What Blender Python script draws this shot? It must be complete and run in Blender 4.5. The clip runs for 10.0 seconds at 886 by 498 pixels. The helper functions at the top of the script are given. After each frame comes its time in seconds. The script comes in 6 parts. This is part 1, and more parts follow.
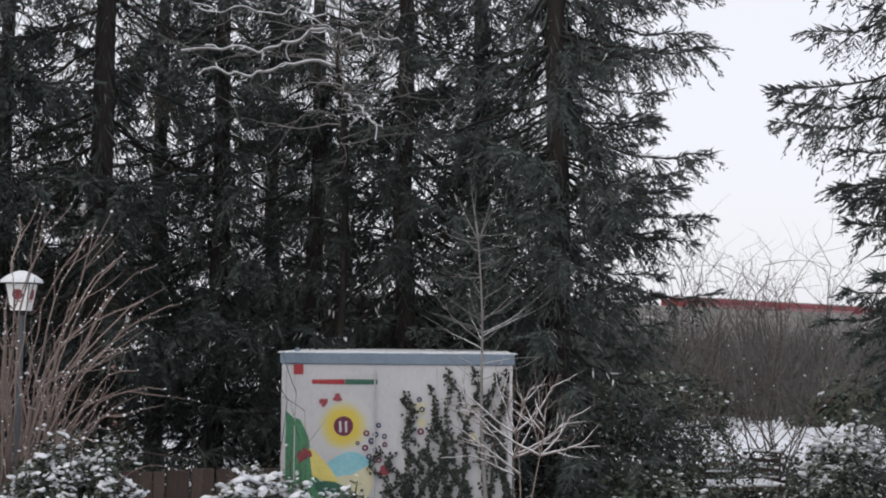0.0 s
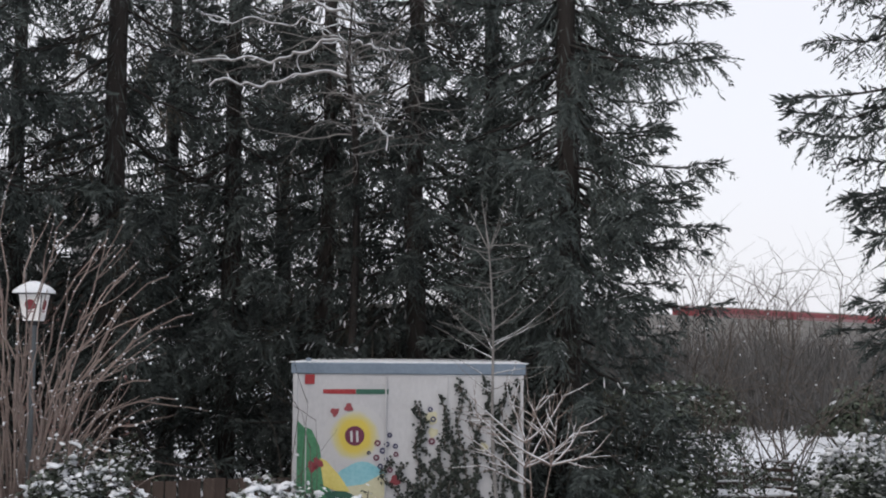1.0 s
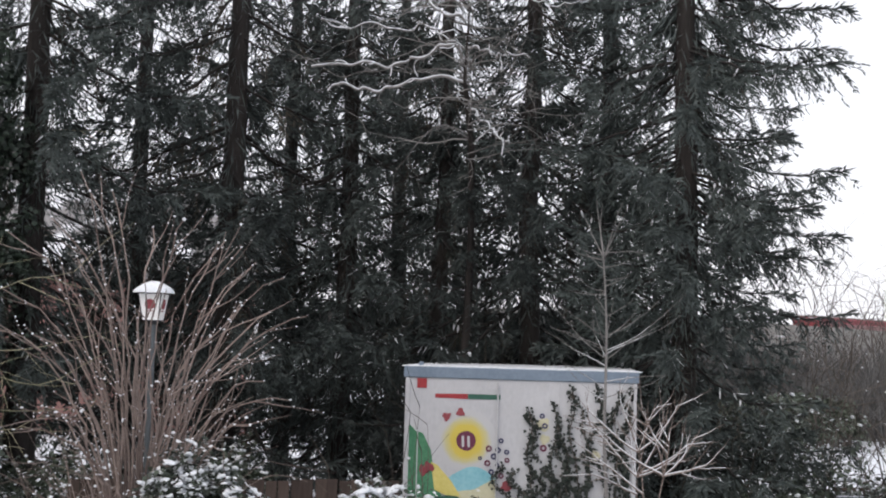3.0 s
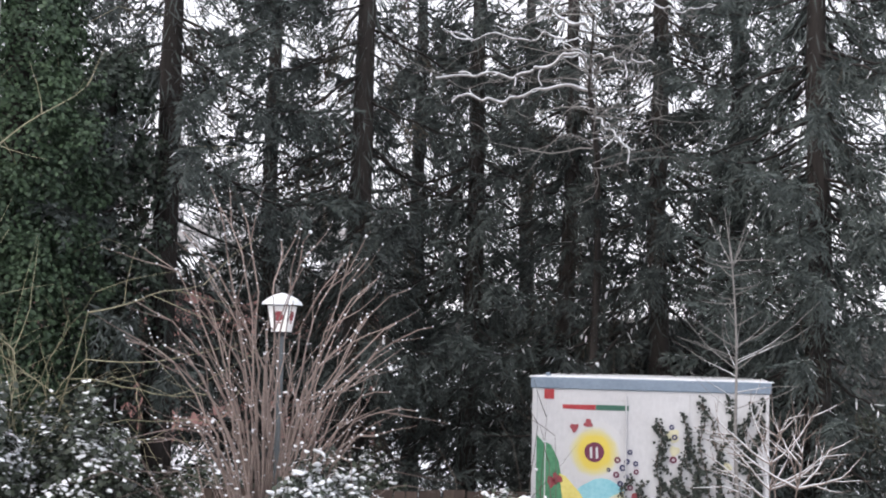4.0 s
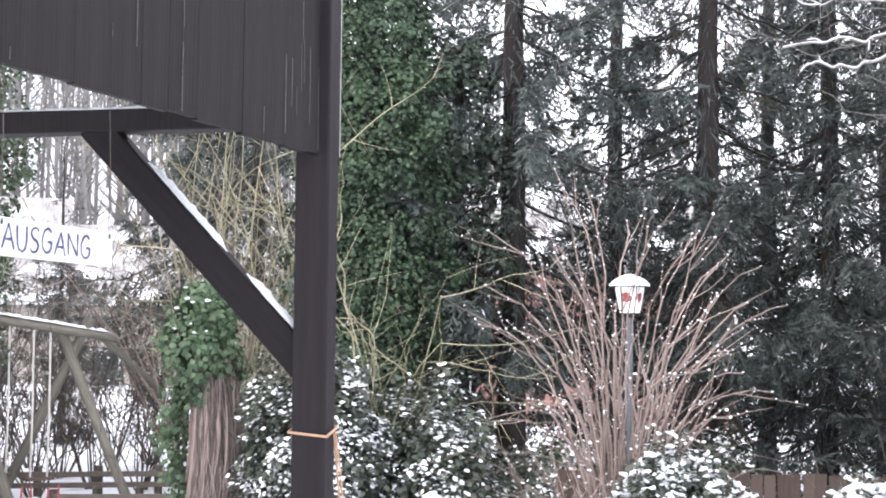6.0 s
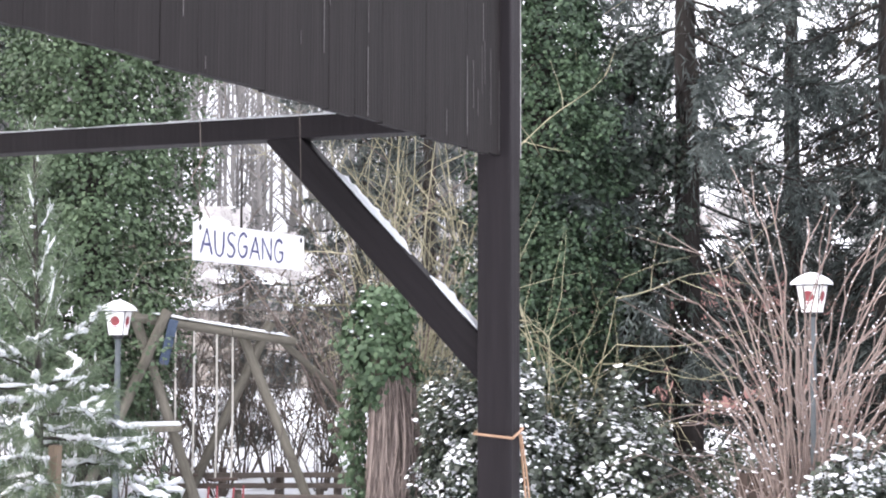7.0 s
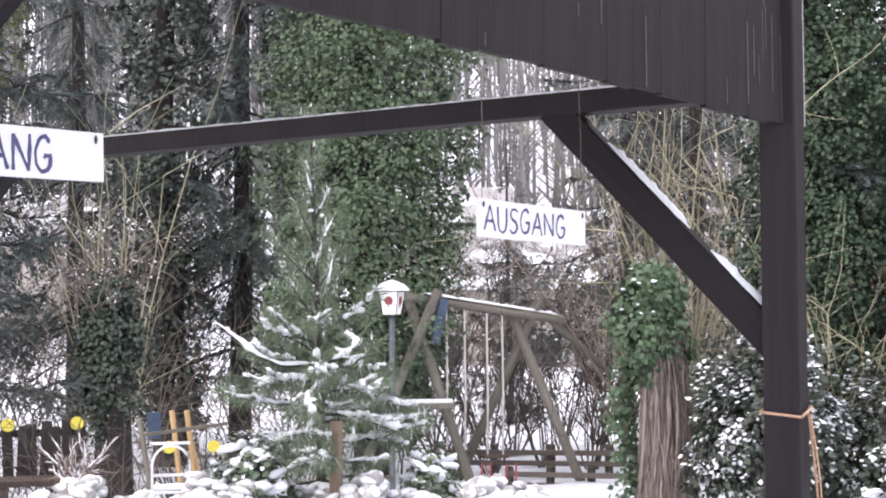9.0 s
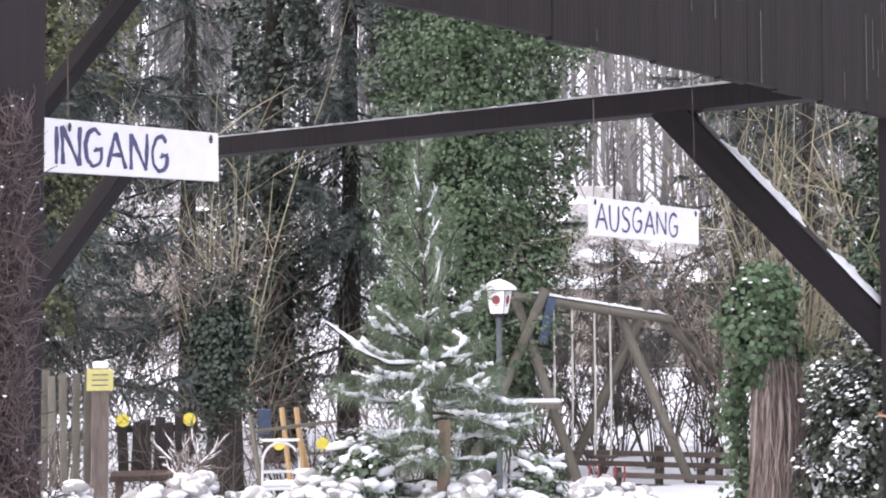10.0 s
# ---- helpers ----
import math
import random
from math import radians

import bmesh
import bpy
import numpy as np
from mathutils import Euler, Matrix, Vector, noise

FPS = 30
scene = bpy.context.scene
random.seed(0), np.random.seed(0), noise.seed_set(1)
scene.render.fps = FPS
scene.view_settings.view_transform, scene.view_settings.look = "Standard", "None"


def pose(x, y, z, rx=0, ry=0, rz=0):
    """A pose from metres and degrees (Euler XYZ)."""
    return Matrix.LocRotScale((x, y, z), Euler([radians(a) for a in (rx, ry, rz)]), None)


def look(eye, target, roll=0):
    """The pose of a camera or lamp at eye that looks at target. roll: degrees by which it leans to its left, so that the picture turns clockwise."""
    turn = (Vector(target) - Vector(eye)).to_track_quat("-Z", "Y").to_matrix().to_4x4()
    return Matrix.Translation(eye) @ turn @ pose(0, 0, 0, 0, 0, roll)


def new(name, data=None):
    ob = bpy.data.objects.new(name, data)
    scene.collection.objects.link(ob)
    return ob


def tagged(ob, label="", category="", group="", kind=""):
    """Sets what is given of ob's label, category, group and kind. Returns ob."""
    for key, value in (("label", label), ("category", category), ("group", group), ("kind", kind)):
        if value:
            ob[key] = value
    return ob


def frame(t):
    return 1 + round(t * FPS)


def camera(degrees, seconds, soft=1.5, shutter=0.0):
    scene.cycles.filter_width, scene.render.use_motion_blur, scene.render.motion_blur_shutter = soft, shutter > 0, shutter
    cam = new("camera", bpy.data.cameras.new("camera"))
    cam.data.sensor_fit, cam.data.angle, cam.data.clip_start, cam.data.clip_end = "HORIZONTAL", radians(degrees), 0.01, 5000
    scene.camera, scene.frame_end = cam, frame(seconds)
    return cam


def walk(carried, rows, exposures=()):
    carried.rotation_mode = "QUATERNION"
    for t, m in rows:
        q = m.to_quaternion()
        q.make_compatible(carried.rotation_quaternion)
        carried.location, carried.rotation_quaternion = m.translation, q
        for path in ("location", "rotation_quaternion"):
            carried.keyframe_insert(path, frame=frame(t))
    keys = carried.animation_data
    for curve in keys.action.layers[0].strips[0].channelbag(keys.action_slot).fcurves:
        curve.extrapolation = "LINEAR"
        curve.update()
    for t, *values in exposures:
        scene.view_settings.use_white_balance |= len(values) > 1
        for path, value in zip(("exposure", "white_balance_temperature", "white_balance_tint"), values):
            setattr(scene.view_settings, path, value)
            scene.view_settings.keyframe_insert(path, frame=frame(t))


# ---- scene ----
LENS = 36.2
EYE = 1.6
EXPOSURES = [(0.0, 0.05, 6450, 11), (2.2, 0.18, 6450, 11), (3.5, 0.6, 6450, 12), (4.5, 1.3, 6400, 13), (5.5, 1.85, 6350, 13), (6.2, 2.0, 6350, 13), (7.5, 1.86, 6450, 15), (8.5, 1.74, 6450, 17), (10.0, 1.6, 6450, 18)]
cam = camera(LENS, 10.0, soft=2.0)
# seconds, shift of the eye in metres, then heading (left is positive), pitch and lean in degrees
ROWS = [
    (0.0, -0.000, -0.000, -0.000, -0.00, 3.60, 0.49),
    (0.5, -0.004, -0.023, -0.007, 0.12, 3.94, 0.54),
    (1.0, 0.002, -0.022, 0.002, 0.47, 4.00, 0.44),
    (1.5, 0.003, -0.019, -0.002, 0.85, 3.90, 0.29),
    (2.0, 0.012, -0.010, 0.007, 1.89, 3.50, 0.48),
    (2.2, 0.016, -0.008, 0.009, 2.38, 3.50, 0.85),
    (3.3, 0.036, 0.015, 0.012, 7.12, 4.27, 1.49),
    (3.5, 0.047, 0.024, 0.012, 8.39, 4.25, 1.37),
    (4.0, 0.074, 0.030, 0.009, 10.94, 4.43, 1.40),
    (4.5, 0.133, 0.022, -0.001, 14.50, 4.48, 1.09),
    (5.0, 0.133, 0.034, -0.001, 17.73, 4.30, 1.02),
    (5.5, 0.120, 0.059, 0.000, 21.13, 4.13, 0.77),
    (6.0, 0.091, 0.094, 0.007, 25.67, 3.41, 0.57),
    (6.2, 0.090, 0.102, 0.008, 27.32, 3.71, 0.18),
    (7.3, 0.025, 0.082, -0.001, 34.83, 3.16, 0.21),
    (7.5, 0.024, 0.082, -0.002, 36.16, 3.14, 0.20),
    (8.0, 0.004, 0.089, 0.001, 37.60, 3.39, 0.48),
    (8.5, -0.002, 0.075, -0.001, 40.46, 3.19, -0.11),
    (9.0, -0.025, 0.088, -0.005, 43.88, 2.60, -0.34),
    (9.5, -0.036, 0.092, -0.006, 46.14, 2.48, -0.40),
    (10.0, -0.043, 0.091, -0.005, 48.37, 2.58, -0.13),
]


def stand(x, y, z, yaw, pitch, lean):
    a, b = radians(yaw), radians(pitch)
    eye = Vector((x, y, EYE + z))
    return look(eye, eye + Vector((-math.sin(a) * math.cos(b), math.cos(a) * math.cos(b), math.sin(b))), lean)


walk(cam, [(t, stand(*row)) for t, *row in ROWS],
     exposures=EXPOSURES)

# ---- sky and light: a bright, even winter overcast ----
world = bpy.data.worlds.new("world")
scene.world = world
world.use_nodes = True
wn, wl = world.node_tree.nodes, world.node_tree.links
wn.clear()
sky = wn.new("ShaderNodeTexSky")
sky.sky_type, sky.sun_disc = "NISHITA", False
sky.sun_elevation, sky.sun_rotation = radians(32), radians(-140)
sky.air_density, sky.dust_density, sky.ozone_density = 1.0, 4.0, 1.0
veil = wn.new("ShaderNodeMixRGB")
veil.inputs[0].default_value = 0.82
veil.inputs[2].default_value = (7.9, 7.9, 8.3, 1)
back = wn.new("ShaderNodeBackground")
back.inputs[1].default_value = 0.125
wout = wn.new("ShaderNodeOutputWorld")
wl.new(sky.outputs[0], veil.inputs[1])
wl.new(veil.outputs[0], back.inputs[0])
wl.new(back.outputs[0], wout.inputs[0])
sun_data = bpy.data.lights.new("sun", "SUN")
sun_data.energy, sun_data.angle, sun_data.color = 0.6, radians(40), (1.0, 0.96, 0.9)
sun = new("sun", sun_data)
sun.matrix_world = look((0, 0, 30), (12, 22, 0))


# ---- materials ----
def mat(name, a, b, scale=6.0, rough=0.8, bump=0.0, fine=60.0, stretch=(1, 1, 1), island=0.0, c=None, spots=(0.58, 0.66), spot_scale=2.0, metal=0.0, spec=0.3):
    """Two tones a and b in grain and patches, fine relief, and a third tone c in blotches. island: how much pieces differ."""
    m = bpy.data.materials.new(name)
    m.use_nodes = True
    n, l = m.node_tree.nodes, m.node_tree.links
    bs = n["Principled BSDF"]
    bs.inputs["Roughness"].default_value, bs.inputs["Metallic"].default_value = rough, metal
    bs.inputs["Specular IOR Level"].default_value = spec
    co, mp = n.new("ShaderNodeTexCoord"), n.new("ShaderNodeMapping")
    mp.inputs["Scale"].default_value = stretch
    l.new(co.outputs["Object"], mp.inputs[0])
    n1, n2 = n.new("ShaderNodeTexNoise"), n.new("ShaderNodeTexNoise")
    n1.inputs["Scale"].default_value, n2.inputs["Scale"].default_value = scale, fine
    n1.inputs["Detail"].default_value, n2.inputs["Detail"].default_value = 5, 3
    l.new(mp.outputs[0], n1.inputs[0]), l.new(mp.outputs[0], n2.inputs[0])
    add = n.new("ShaderNodeMath")
    add.operation = "MULTIPLY_ADD"
    add.inputs[1].default_value = 0.45
    l.new(n2.outputs[0], add.inputs[0])
    sc = n.new("ShaderNodeMath")
    sc.operation, sc.inputs[1].default_value = "MULTIPLY", 0.6
    l.new(n1.outputs[0], sc.inputs[0])
    l.new(sc.outputs[0], add.inputs[2])
    last = add.outputs[0]
    if island:
        geo, obi = n.new("ShaderNodeNewGeometry"), n.new("ShaderNodeObjectInfo")
        s1, s2 = n.new("ShaderNodeMath"), n.new("ShaderNodeMath")
        s1.operation, s2.operation = "ADD", "MULTIPLY_ADD"
        l.new(geo.outputs["Random Per Island"], s1.inputs[0])
        l.new(obi.outputs["Random"], s1.inputs[1])
        half = n.new("ShaderNodeMath")
        half.operation, half.inputs[1].default_value = "SUBTRACT", 1.0
        l.new(s1.outputs[0], half.inputs[0])
        l.new(half.outputs[0], s2.inputs[0])
        s2.inputs[1].default_value = island
        l.new(last, s2.inputs[2])
        last = s2.outputs[0]
    ramp = n.new("ShaderNodeValToRGB")
    ramp.color_ramp.elements[0].position, ramp.color_ramp.elements[1].position = 0.3, 0.72
    ramp.color_ramp.elements[0].color, ramp.color_ramp.elements[1].color = (*a, 1), (*b, 1)
    l.new(last, ramp.inputs[0])
    col = ramp.outputs[0]
    if c:
        n3, r3, mx = n.new("ShaderNodeTexNoise"), n.new("ShaderNodeValToRGB"), n.new("ShaderNodeMixRGB")
        n3.inputs["Scale"].default_value, n3.inputs["Detail"].default_value = spot_scale, 6
        l.new(mp.outputs[0], n3.inputs[0])
        r3.color_ramp.elements[0].position, r3.color_ramp.elements[1].position = spots
        l.new(n3.outputs[0], r3.inputs[0])
        l.new(r3.outputs[0], mx.inputs[0])
        l.new(col, mx.inputs[1])
        mx.inputs[2].default_value = (*c, 1)
        col = mx.outputs[0]
    l.new(col, bs.inputs["Base Color"])
    if bump:
        bp = n.new("ShaderNodeBump")
        bp.inputs["Strength"].default_value, bp.inputs["Distance"].default_value = bump, 0.01
        l.new(add.outputs[0], bp.inputs["Height"])
        l.new(bp.outputs[0], bs.inputs["Normal"])
    return m


SNOW = mat("snow", (0.62, 0.645, 0.68), (0.78, 0.8, 0.825), 3, 0.65, 0.5, 45)
SNOWGROUND = mat("snow_ground", (0.58, 0.605, 0.64), (0.75, 0.77, 0.8), 0.8, 0.7, 0.6, 14, c=(0.12, 0.1, 0.07), spots=(0.6, 0.7), spot_scale=1.1)
NEEDLE = mat("spruce_needles", (0.0275, 0.034, 0.0325), (0.079, 0.096, 0.09), 1.2, 0.65, 0, 20, island=0.35)
NEEDLE_BROWN = mat("dry_spruce_twigs", (0.03, 0.025, 0.02), (0.085, 0.072, 0.056), 1.2, 0.8, 0, 20, island=0.4)
PINE = mat("pine_needles", (0.06, 0.088, 0.056), (0.2, 0.25, 0.16), 3, 0.6, 0, 40, island=0.4)
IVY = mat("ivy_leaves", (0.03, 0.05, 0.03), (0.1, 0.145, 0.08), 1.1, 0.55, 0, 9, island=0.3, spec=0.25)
IVYDARK = mat("dark_ivy_leaves", (0.015, 0.024, 0.018), (0.05, 0.072, 0.05), 2, 0.45, 0, 30, island=0.5, spec=0.45)
# darker copy of ivy_leaves, with the shade put into the leaf colour
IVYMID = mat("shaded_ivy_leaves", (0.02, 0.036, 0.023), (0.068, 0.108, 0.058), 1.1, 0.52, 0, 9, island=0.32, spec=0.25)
IVYOLIVE = mat("yellowish_ivy_leaves", (0.036, 0.041, 0.02), (0.105, 0.115, 0.055), 2, 0.55, 0, 30, island=0.5)
LEAF = mat("evergreen_leaves", (0.022, 0.03, 0.021), (0.072, 0.092, 0.062), 3, 0.45, 0, 30, island=0.5, spec=0.45)
BARK = mat("spruce_bark", (0.018, 0.0155, 0.0145), (0.048, 0.041, 0.038), 4, 0.95, 1.0, 30, (1, 1, 0.25))
BARK_BROWN = mat("weathered_bark", (0.07, 0.055, 0.048), (0.2, 0.165, 0.145), 5, 0.95, 1.0, 30, (1, 1, 0.2))
TWIG = mat("bare_twigs", (0.11, 0.085, 0.075), (0.25, 0.2, 0.175), 4, 0.85, 0, 40, island=0.3)
TWIG_GREY = mat("pale_grey_twigs", (0.115, 0.108, 0.103), (0.26, 0.248, 0.238), 4, 0.85, 0, 40, island=0.3)
TWIG_DARK = mat("dark_twigs", (0.045, 0.038, 0.032), (0.12, 0.1, 0.085), 4, 0.85, 0, 40, island=0.3)
TWIG_PINK = mat("reddish_stems", (0.115, 0.086, 0.076), (0.27, 0.215, 0.192), 4, 0.8, 0, 40, island=0.3)
TWIG_OLIVE = mat("olive_stems", (0.17, 0.16, 0.1), (0.38, 0.35, 0.24), 4, 0.8, 0, 40, island=0.3)
BLACKWOOD = mat("black_stained_wood", (0.006, 0.0048, 0.0056), (0.016, 0.013, 0.0148), 5, 0.65, 0.6, 60, (1, 1, 0.06), island=0.25, spec=0.16)
BLACKBOARD = mat("black_stained_boards", (0.006, 0.0048, 0.0049), (0.0165, 0.0136, 0.0136), 7, 0.68, 0.6, 80, (1, 1, 0.03), island=0.07, c=(0.07, 0.065, 0.063), spots=(0.62, 0.7), spot_scale=16, spec=0.16)
FENCEWOOD = mat("brown_fence_wood", (0.036, 0.026, 0.022), (0.098, 0.072, 0.06), 5, 0.85, 0.6, 50, (1, 1, 0.1), island=0.4)
GREYWOOD = mat("weathered_round_wood", (0.075, 0.069, 0.056), (0.19, 0.175, 0.145), 5, 0.9, 0.7, 50, (1, 1, 0.15), island=0.2)
PALEWOOD = mat("pale_new_wood", (0.3, 0.19, 0.09), (0.52, 0.36, 0.19), 5, 0.75, 0.4, 50, (1, 1, 0.1), island=0.2)
WHITEWALL = mat("white_container_paint", (0.4, 0.4, 0.415), (0.52, 0.52, 0.53), 1.6, 0.45, 0.2, 30, (1, 1, 0.5), c=(0.4, 0.4, 0.4), spots=(0.6, 0.85), spot_scale=1.7)
BLUEGREY = mat("blue_grey_fascia", (0.13, 0.17, 0.22), (0.2, 0.25, 0.31), 3, 0.5, 0.2, 30)
WHITEBOARD = mat("white_sign_board", (0.43, 0.43, 0.44), (0.5, 0.5, 0.51), 4, 0.5, 0.15, 40)
INK = mat("dark_blue_ink", (0.02, 0.022, 0.06), (0.06, 0.06, 0.13), 30, 0.6, 0, 90)
IRON = mat("dark_iron", (0.02, 0.022, 0.024), (0.05, 0.052, 0.055), 8, 0.5, 0.3, 60, metal=0.4)
POSTGREY = mat("grey_painted_metal", (0.06, 0.072, 0.08), (0.12, 0.135, 0.145), 8, 0.5, 0.3, 60)
MILKGLASS = mat("milky_lantern_pane", (0.86, 0.85, 0.84), (0.93, 0.92, 0.91), 5, 0.3, 0, 30)
RED = mat("red_paint", (0.24, 0.025, 0.03), (0.36, 0.045, 0.05), 5, 0.55, 0.1, 40)
DARKRED = mat("dull_red_paint", (0.19, 0.04, 0.05), (0.3, 0.07, 0.08), 5, 0.6, 0.1, 40)
GREEN = mat("green_mural_paint", (0.025, 0.12, 0.06), (0.1, 0.27, 0.15), 4, 0.6, 0.1, 30)
DARKGREEN = mat("dark_green_paint", (0.02, 0.07, 0.05), (0.05, 0.14, 0.1), 4, 0.6, 0.1, 30)
CYAN = mat("light_blue_mural_paint", (0.14, 0.38, 0.45), (0.3, 0.53, 0.57), 4, 0.6, 0.1, 30)
YELLOW = mat("yellow_mural_paint", (0.5, 0.42, 0.1), (0.66, 0.58, 0.2), 4, 0.6, 0.1, 30)
PALEYELLOW = mat("pale_yellow_paint", (0.46, 0.44, 0.3), (0.58, 0.55, 0.38), 4, 0.6, 0.1, 30)
BRIGHTYELLOW = mat("bright_yellow_paint", (0.62, 0.52, 0.05), (0.74, 0.64, 0.12), 4, 0.5, 0.1, 30)
PLUM = mat("dark_plum_paint", (0.085, 0.02, 0.045), (0.16, 0.04, 0.07), 6, 0.6, 0.1, 30)
BLUE = mat("blue_paint", (0.025, 0.04, 0.075), (0.06, 0.085, 0.13), 5, 0.55, 0.1, 30)
ROPE = mat("orange_rope", (0.32, 0.19, 0.12), (0.5, 0.33, 0.22), 40, 0.85, 0.4, 200)
PALEROPE = mat("pale_rope", (0.42, 0.4, 0.36), (0.6, 0.57, 0.52), 40, 0.85, 0.3, 200)
STONE = mat("garden_stone", (0.2, 0.19, 0.185), (0.42, 0.41, 0.4), 4, 0.9, 0.8, 30, island=0.3)
HOUSEWALL = mat("beige_render", (0.27, 0.24, 0.215), (0.38, 0.345, 0.31), 2, 0.9, 0.3, 30)
ROOF = mat("grey_roof", (0.16, 0.155, 0.155), (0.3, 0.29, 0.29), 2, 0.85, 0.4, 14, (1, 1, 1), c=(0.75, 0.77, 0.8), spots=(0.52, 0.62), spot_scale=0.8)
BANK = mat("brushy_bank", (0.07, 0.066, 0.06), (0.17, 0.16, 0.15), 0.25, 0.95, 0.6, 2.0, c=(0.42, 0.43, 0.44), spots=(0.64, 0.76), spot_scale=0.5)


# ---- building blocks ----
class Heap:
    """Vertices and faces gathered for one mesh."""

    def __init__(self):
        self.v, self.f, self.n = [], [], 0

    def add(self, v, f):
        v = np.asarray(v, float).reshape(-1, 3)
        self.v.append(v)
        self.f.extend((np.asarray(f, int) + self.n).tolist())
        self.n += len(v)

    def mesh(self, name, material, smooth=False):
        me = bpy.data.meshes.new(name)
        me.from_pydata(np.concatenate(self.v).tolist() if self.v else [], [], self.f)
        me.materials.append(material)
        if smooth:
            me.polygons.foreach_set("use_smooth", [True] * len(me.polygons))
        me.update()
        return me


def put(name, heap, material, parent=None, label="", smooth=False, m=None):
    ob = new(name, heap.mesh(name, material, smooth))
    if parent:
        ob.parent = parent
    if m is not None:
        ob.matrix_basis = m
    if name in ("snow", "branchwork"):
        tagged(ob, kind="stuff")
    return tagged(ob, label) if label else ob


def part(name, bm, material, parent=None, label="", m=None, smooth=False):
    me = bpy.data.meshes.new(name)
    bm.to_mesh(me)
    bm.free()
    me.materials.append(material)
    if smooth:
        me.polygons.foreach_set("use_smooth", [True] * len(me.polygons))
    ob = new(name, me)
    if parent:
        ob.parent = parent
    if m is not None:
        ob.matrix_basis = m
    return tagged(ob, label) if label else ob


def thing(name, m, label, category, group="", kind=""):
    ob = new(name)
    ob.empty_display_size = 0.1
    ob.matrix_basis = m
    return tagged(ob, label, category, group, kind)


def block(sx, sy, sz, bevel=0.004, base=False):
    """A bevelled block, centred, or standing on z = 0."""
    bm = bmesh.new()
    bmesh.ops.create_cube(bm, size=1, matrix=Matrix.Translation((0, 0, sz / 2 if base else 0)) @ Matrix.Diagonal((sx, sy, sz, 1)))
    if bevel:
        bmesh.ops.bevel(bm, geom=bm.edges[:], offset=bevel, segments=2, affect="EDGES", profile=0.5)
    return bm


def rod(r0, r1, h, sides=12, base=True):
    bm = bmesh.new()
    bmesh.ops.create_cone(bm, cap_ends=True, segments=sides, radius1=r0, radius2=r1, depth=h, matrix=Matrix.Translation((0, 0, h / 2 if base else 0)))
    return bm


def between(p, q, roll=0.0):
    """A pose at p whose z axis runs to q."""
    p, q = Vector(p), Vector(q)
    return Matrix.Translation(p) @ (q - p).to_track_quat("Z", "Y").to_matrix().to_4x4() @ pose(0, 0, 0, 0, 0, roll)


def tube(heap, pts, radii, sides=4):
    pts = np.asarray(pts, float)
    n = len(pts)
    d = np.gradient(pts, axis=0)
    d /= np.linalg.norm(d, axis=1)[:, None] + 1e-9
    ref = np.where(np.abs(d[:, 2:3]) > 0.9, np.array([[1.0, 0, 0]]), np.array([[0, 0, 1.0]]))
    u = np.cross(d, ref)
    u /= np.linalg.norm(u, axis=1)[:, None] + 1e-9
    w = np.cross(d, u)
    a = np.arange(sides) * 2 * np.pi / sides
    ring = u[:, None, :] * np.cos(a)[None, :, None] + w[:, None, :] * np.sin(a)[None, :, None]
    v = pts[:, None, :] + ring * np.asarray(radii, float)[:, None, None]
    i, j = np.meshgrid(np.arange(n - 1), np.arange(sides), indexing="ij")
    k = (j + 1) % sides
    heap.add(v.reshape(-1, 3), np.stack([i * sides + j, i * sides + k, (i + 1) * sides + k, (i + 1) * sides + j], -1).reshape(-1, 4))


def blades(heap, base, way, side, length, width, belly=0.45):
    """Many flat, pointed blades (needle shoots, leaves): four corners each."""
    base, way, side = (np.asarray(q, float) for q in (base, way, side))
    length, width = (np.broadcast_to(np.asarray(q, float), (len(base),))[:, None] for q in (length, width))
    mid = base + way * length * belly
    v = np.stack([base, mid + side * width / 2, base + way * length, mid - side * width / 2], 1)
    heap.add(v.reshape(-1, 3), np.arange(len(base) * 4).reshape(-1, 4))


def unit(v):
    return v / (np.linalg.norm(v, axis=-1, keepdims=True) + 1e-9)


ICO = bmesh.new()
bmesh.ops.create_icosphere(ICO, subdivisions=2, radius=1)
ICO_V = np.array([v.co[:] for v in ICO.verts])
ICO_F = np.array([[v.index for v in f.verts] for f in ICO.faces])
ICO.free()
ICO1 = bmesh.new()
bmesh.ops.create_icosphere(ICO1, subdivisions=1, radius=1)
ICO1_V = np.array([v.co[:] for v in ICO1.verts])
ICO1_F = np.array([[v.index for v in f.verts] for f in ICO1.faces])
ICO1.free()


def lump(heap, rng, at, size, rough=0.18, fine=True):
    """An uneven rounded lump."""
    v, f = (ICO_V, ICO_F) if fine else (ICO1_V, ICO1_F)
    k = rng.normal(size=(3, 3)) * 2.2
    ph = rng.uniform(0, 6.28, 3)
    s = 1 + rough * np.sin(v @ k.T + ph).sum(1) / 1.7
    heap.add(np.asarray(at) + v * s[:, None] * np.asarray(size), f)


def smooth(a, b, x):
    t = np.clip((np.asarray(x, float) - a) / (b - a), 0, 1)
    return t * t * (3 - 2 * t)


def polar(d, az):
    """The place d metres from the eye's foot at a heading (left is positive)."""
    return -d * math.sin(radians(az)), d * math.cos(radians(az))


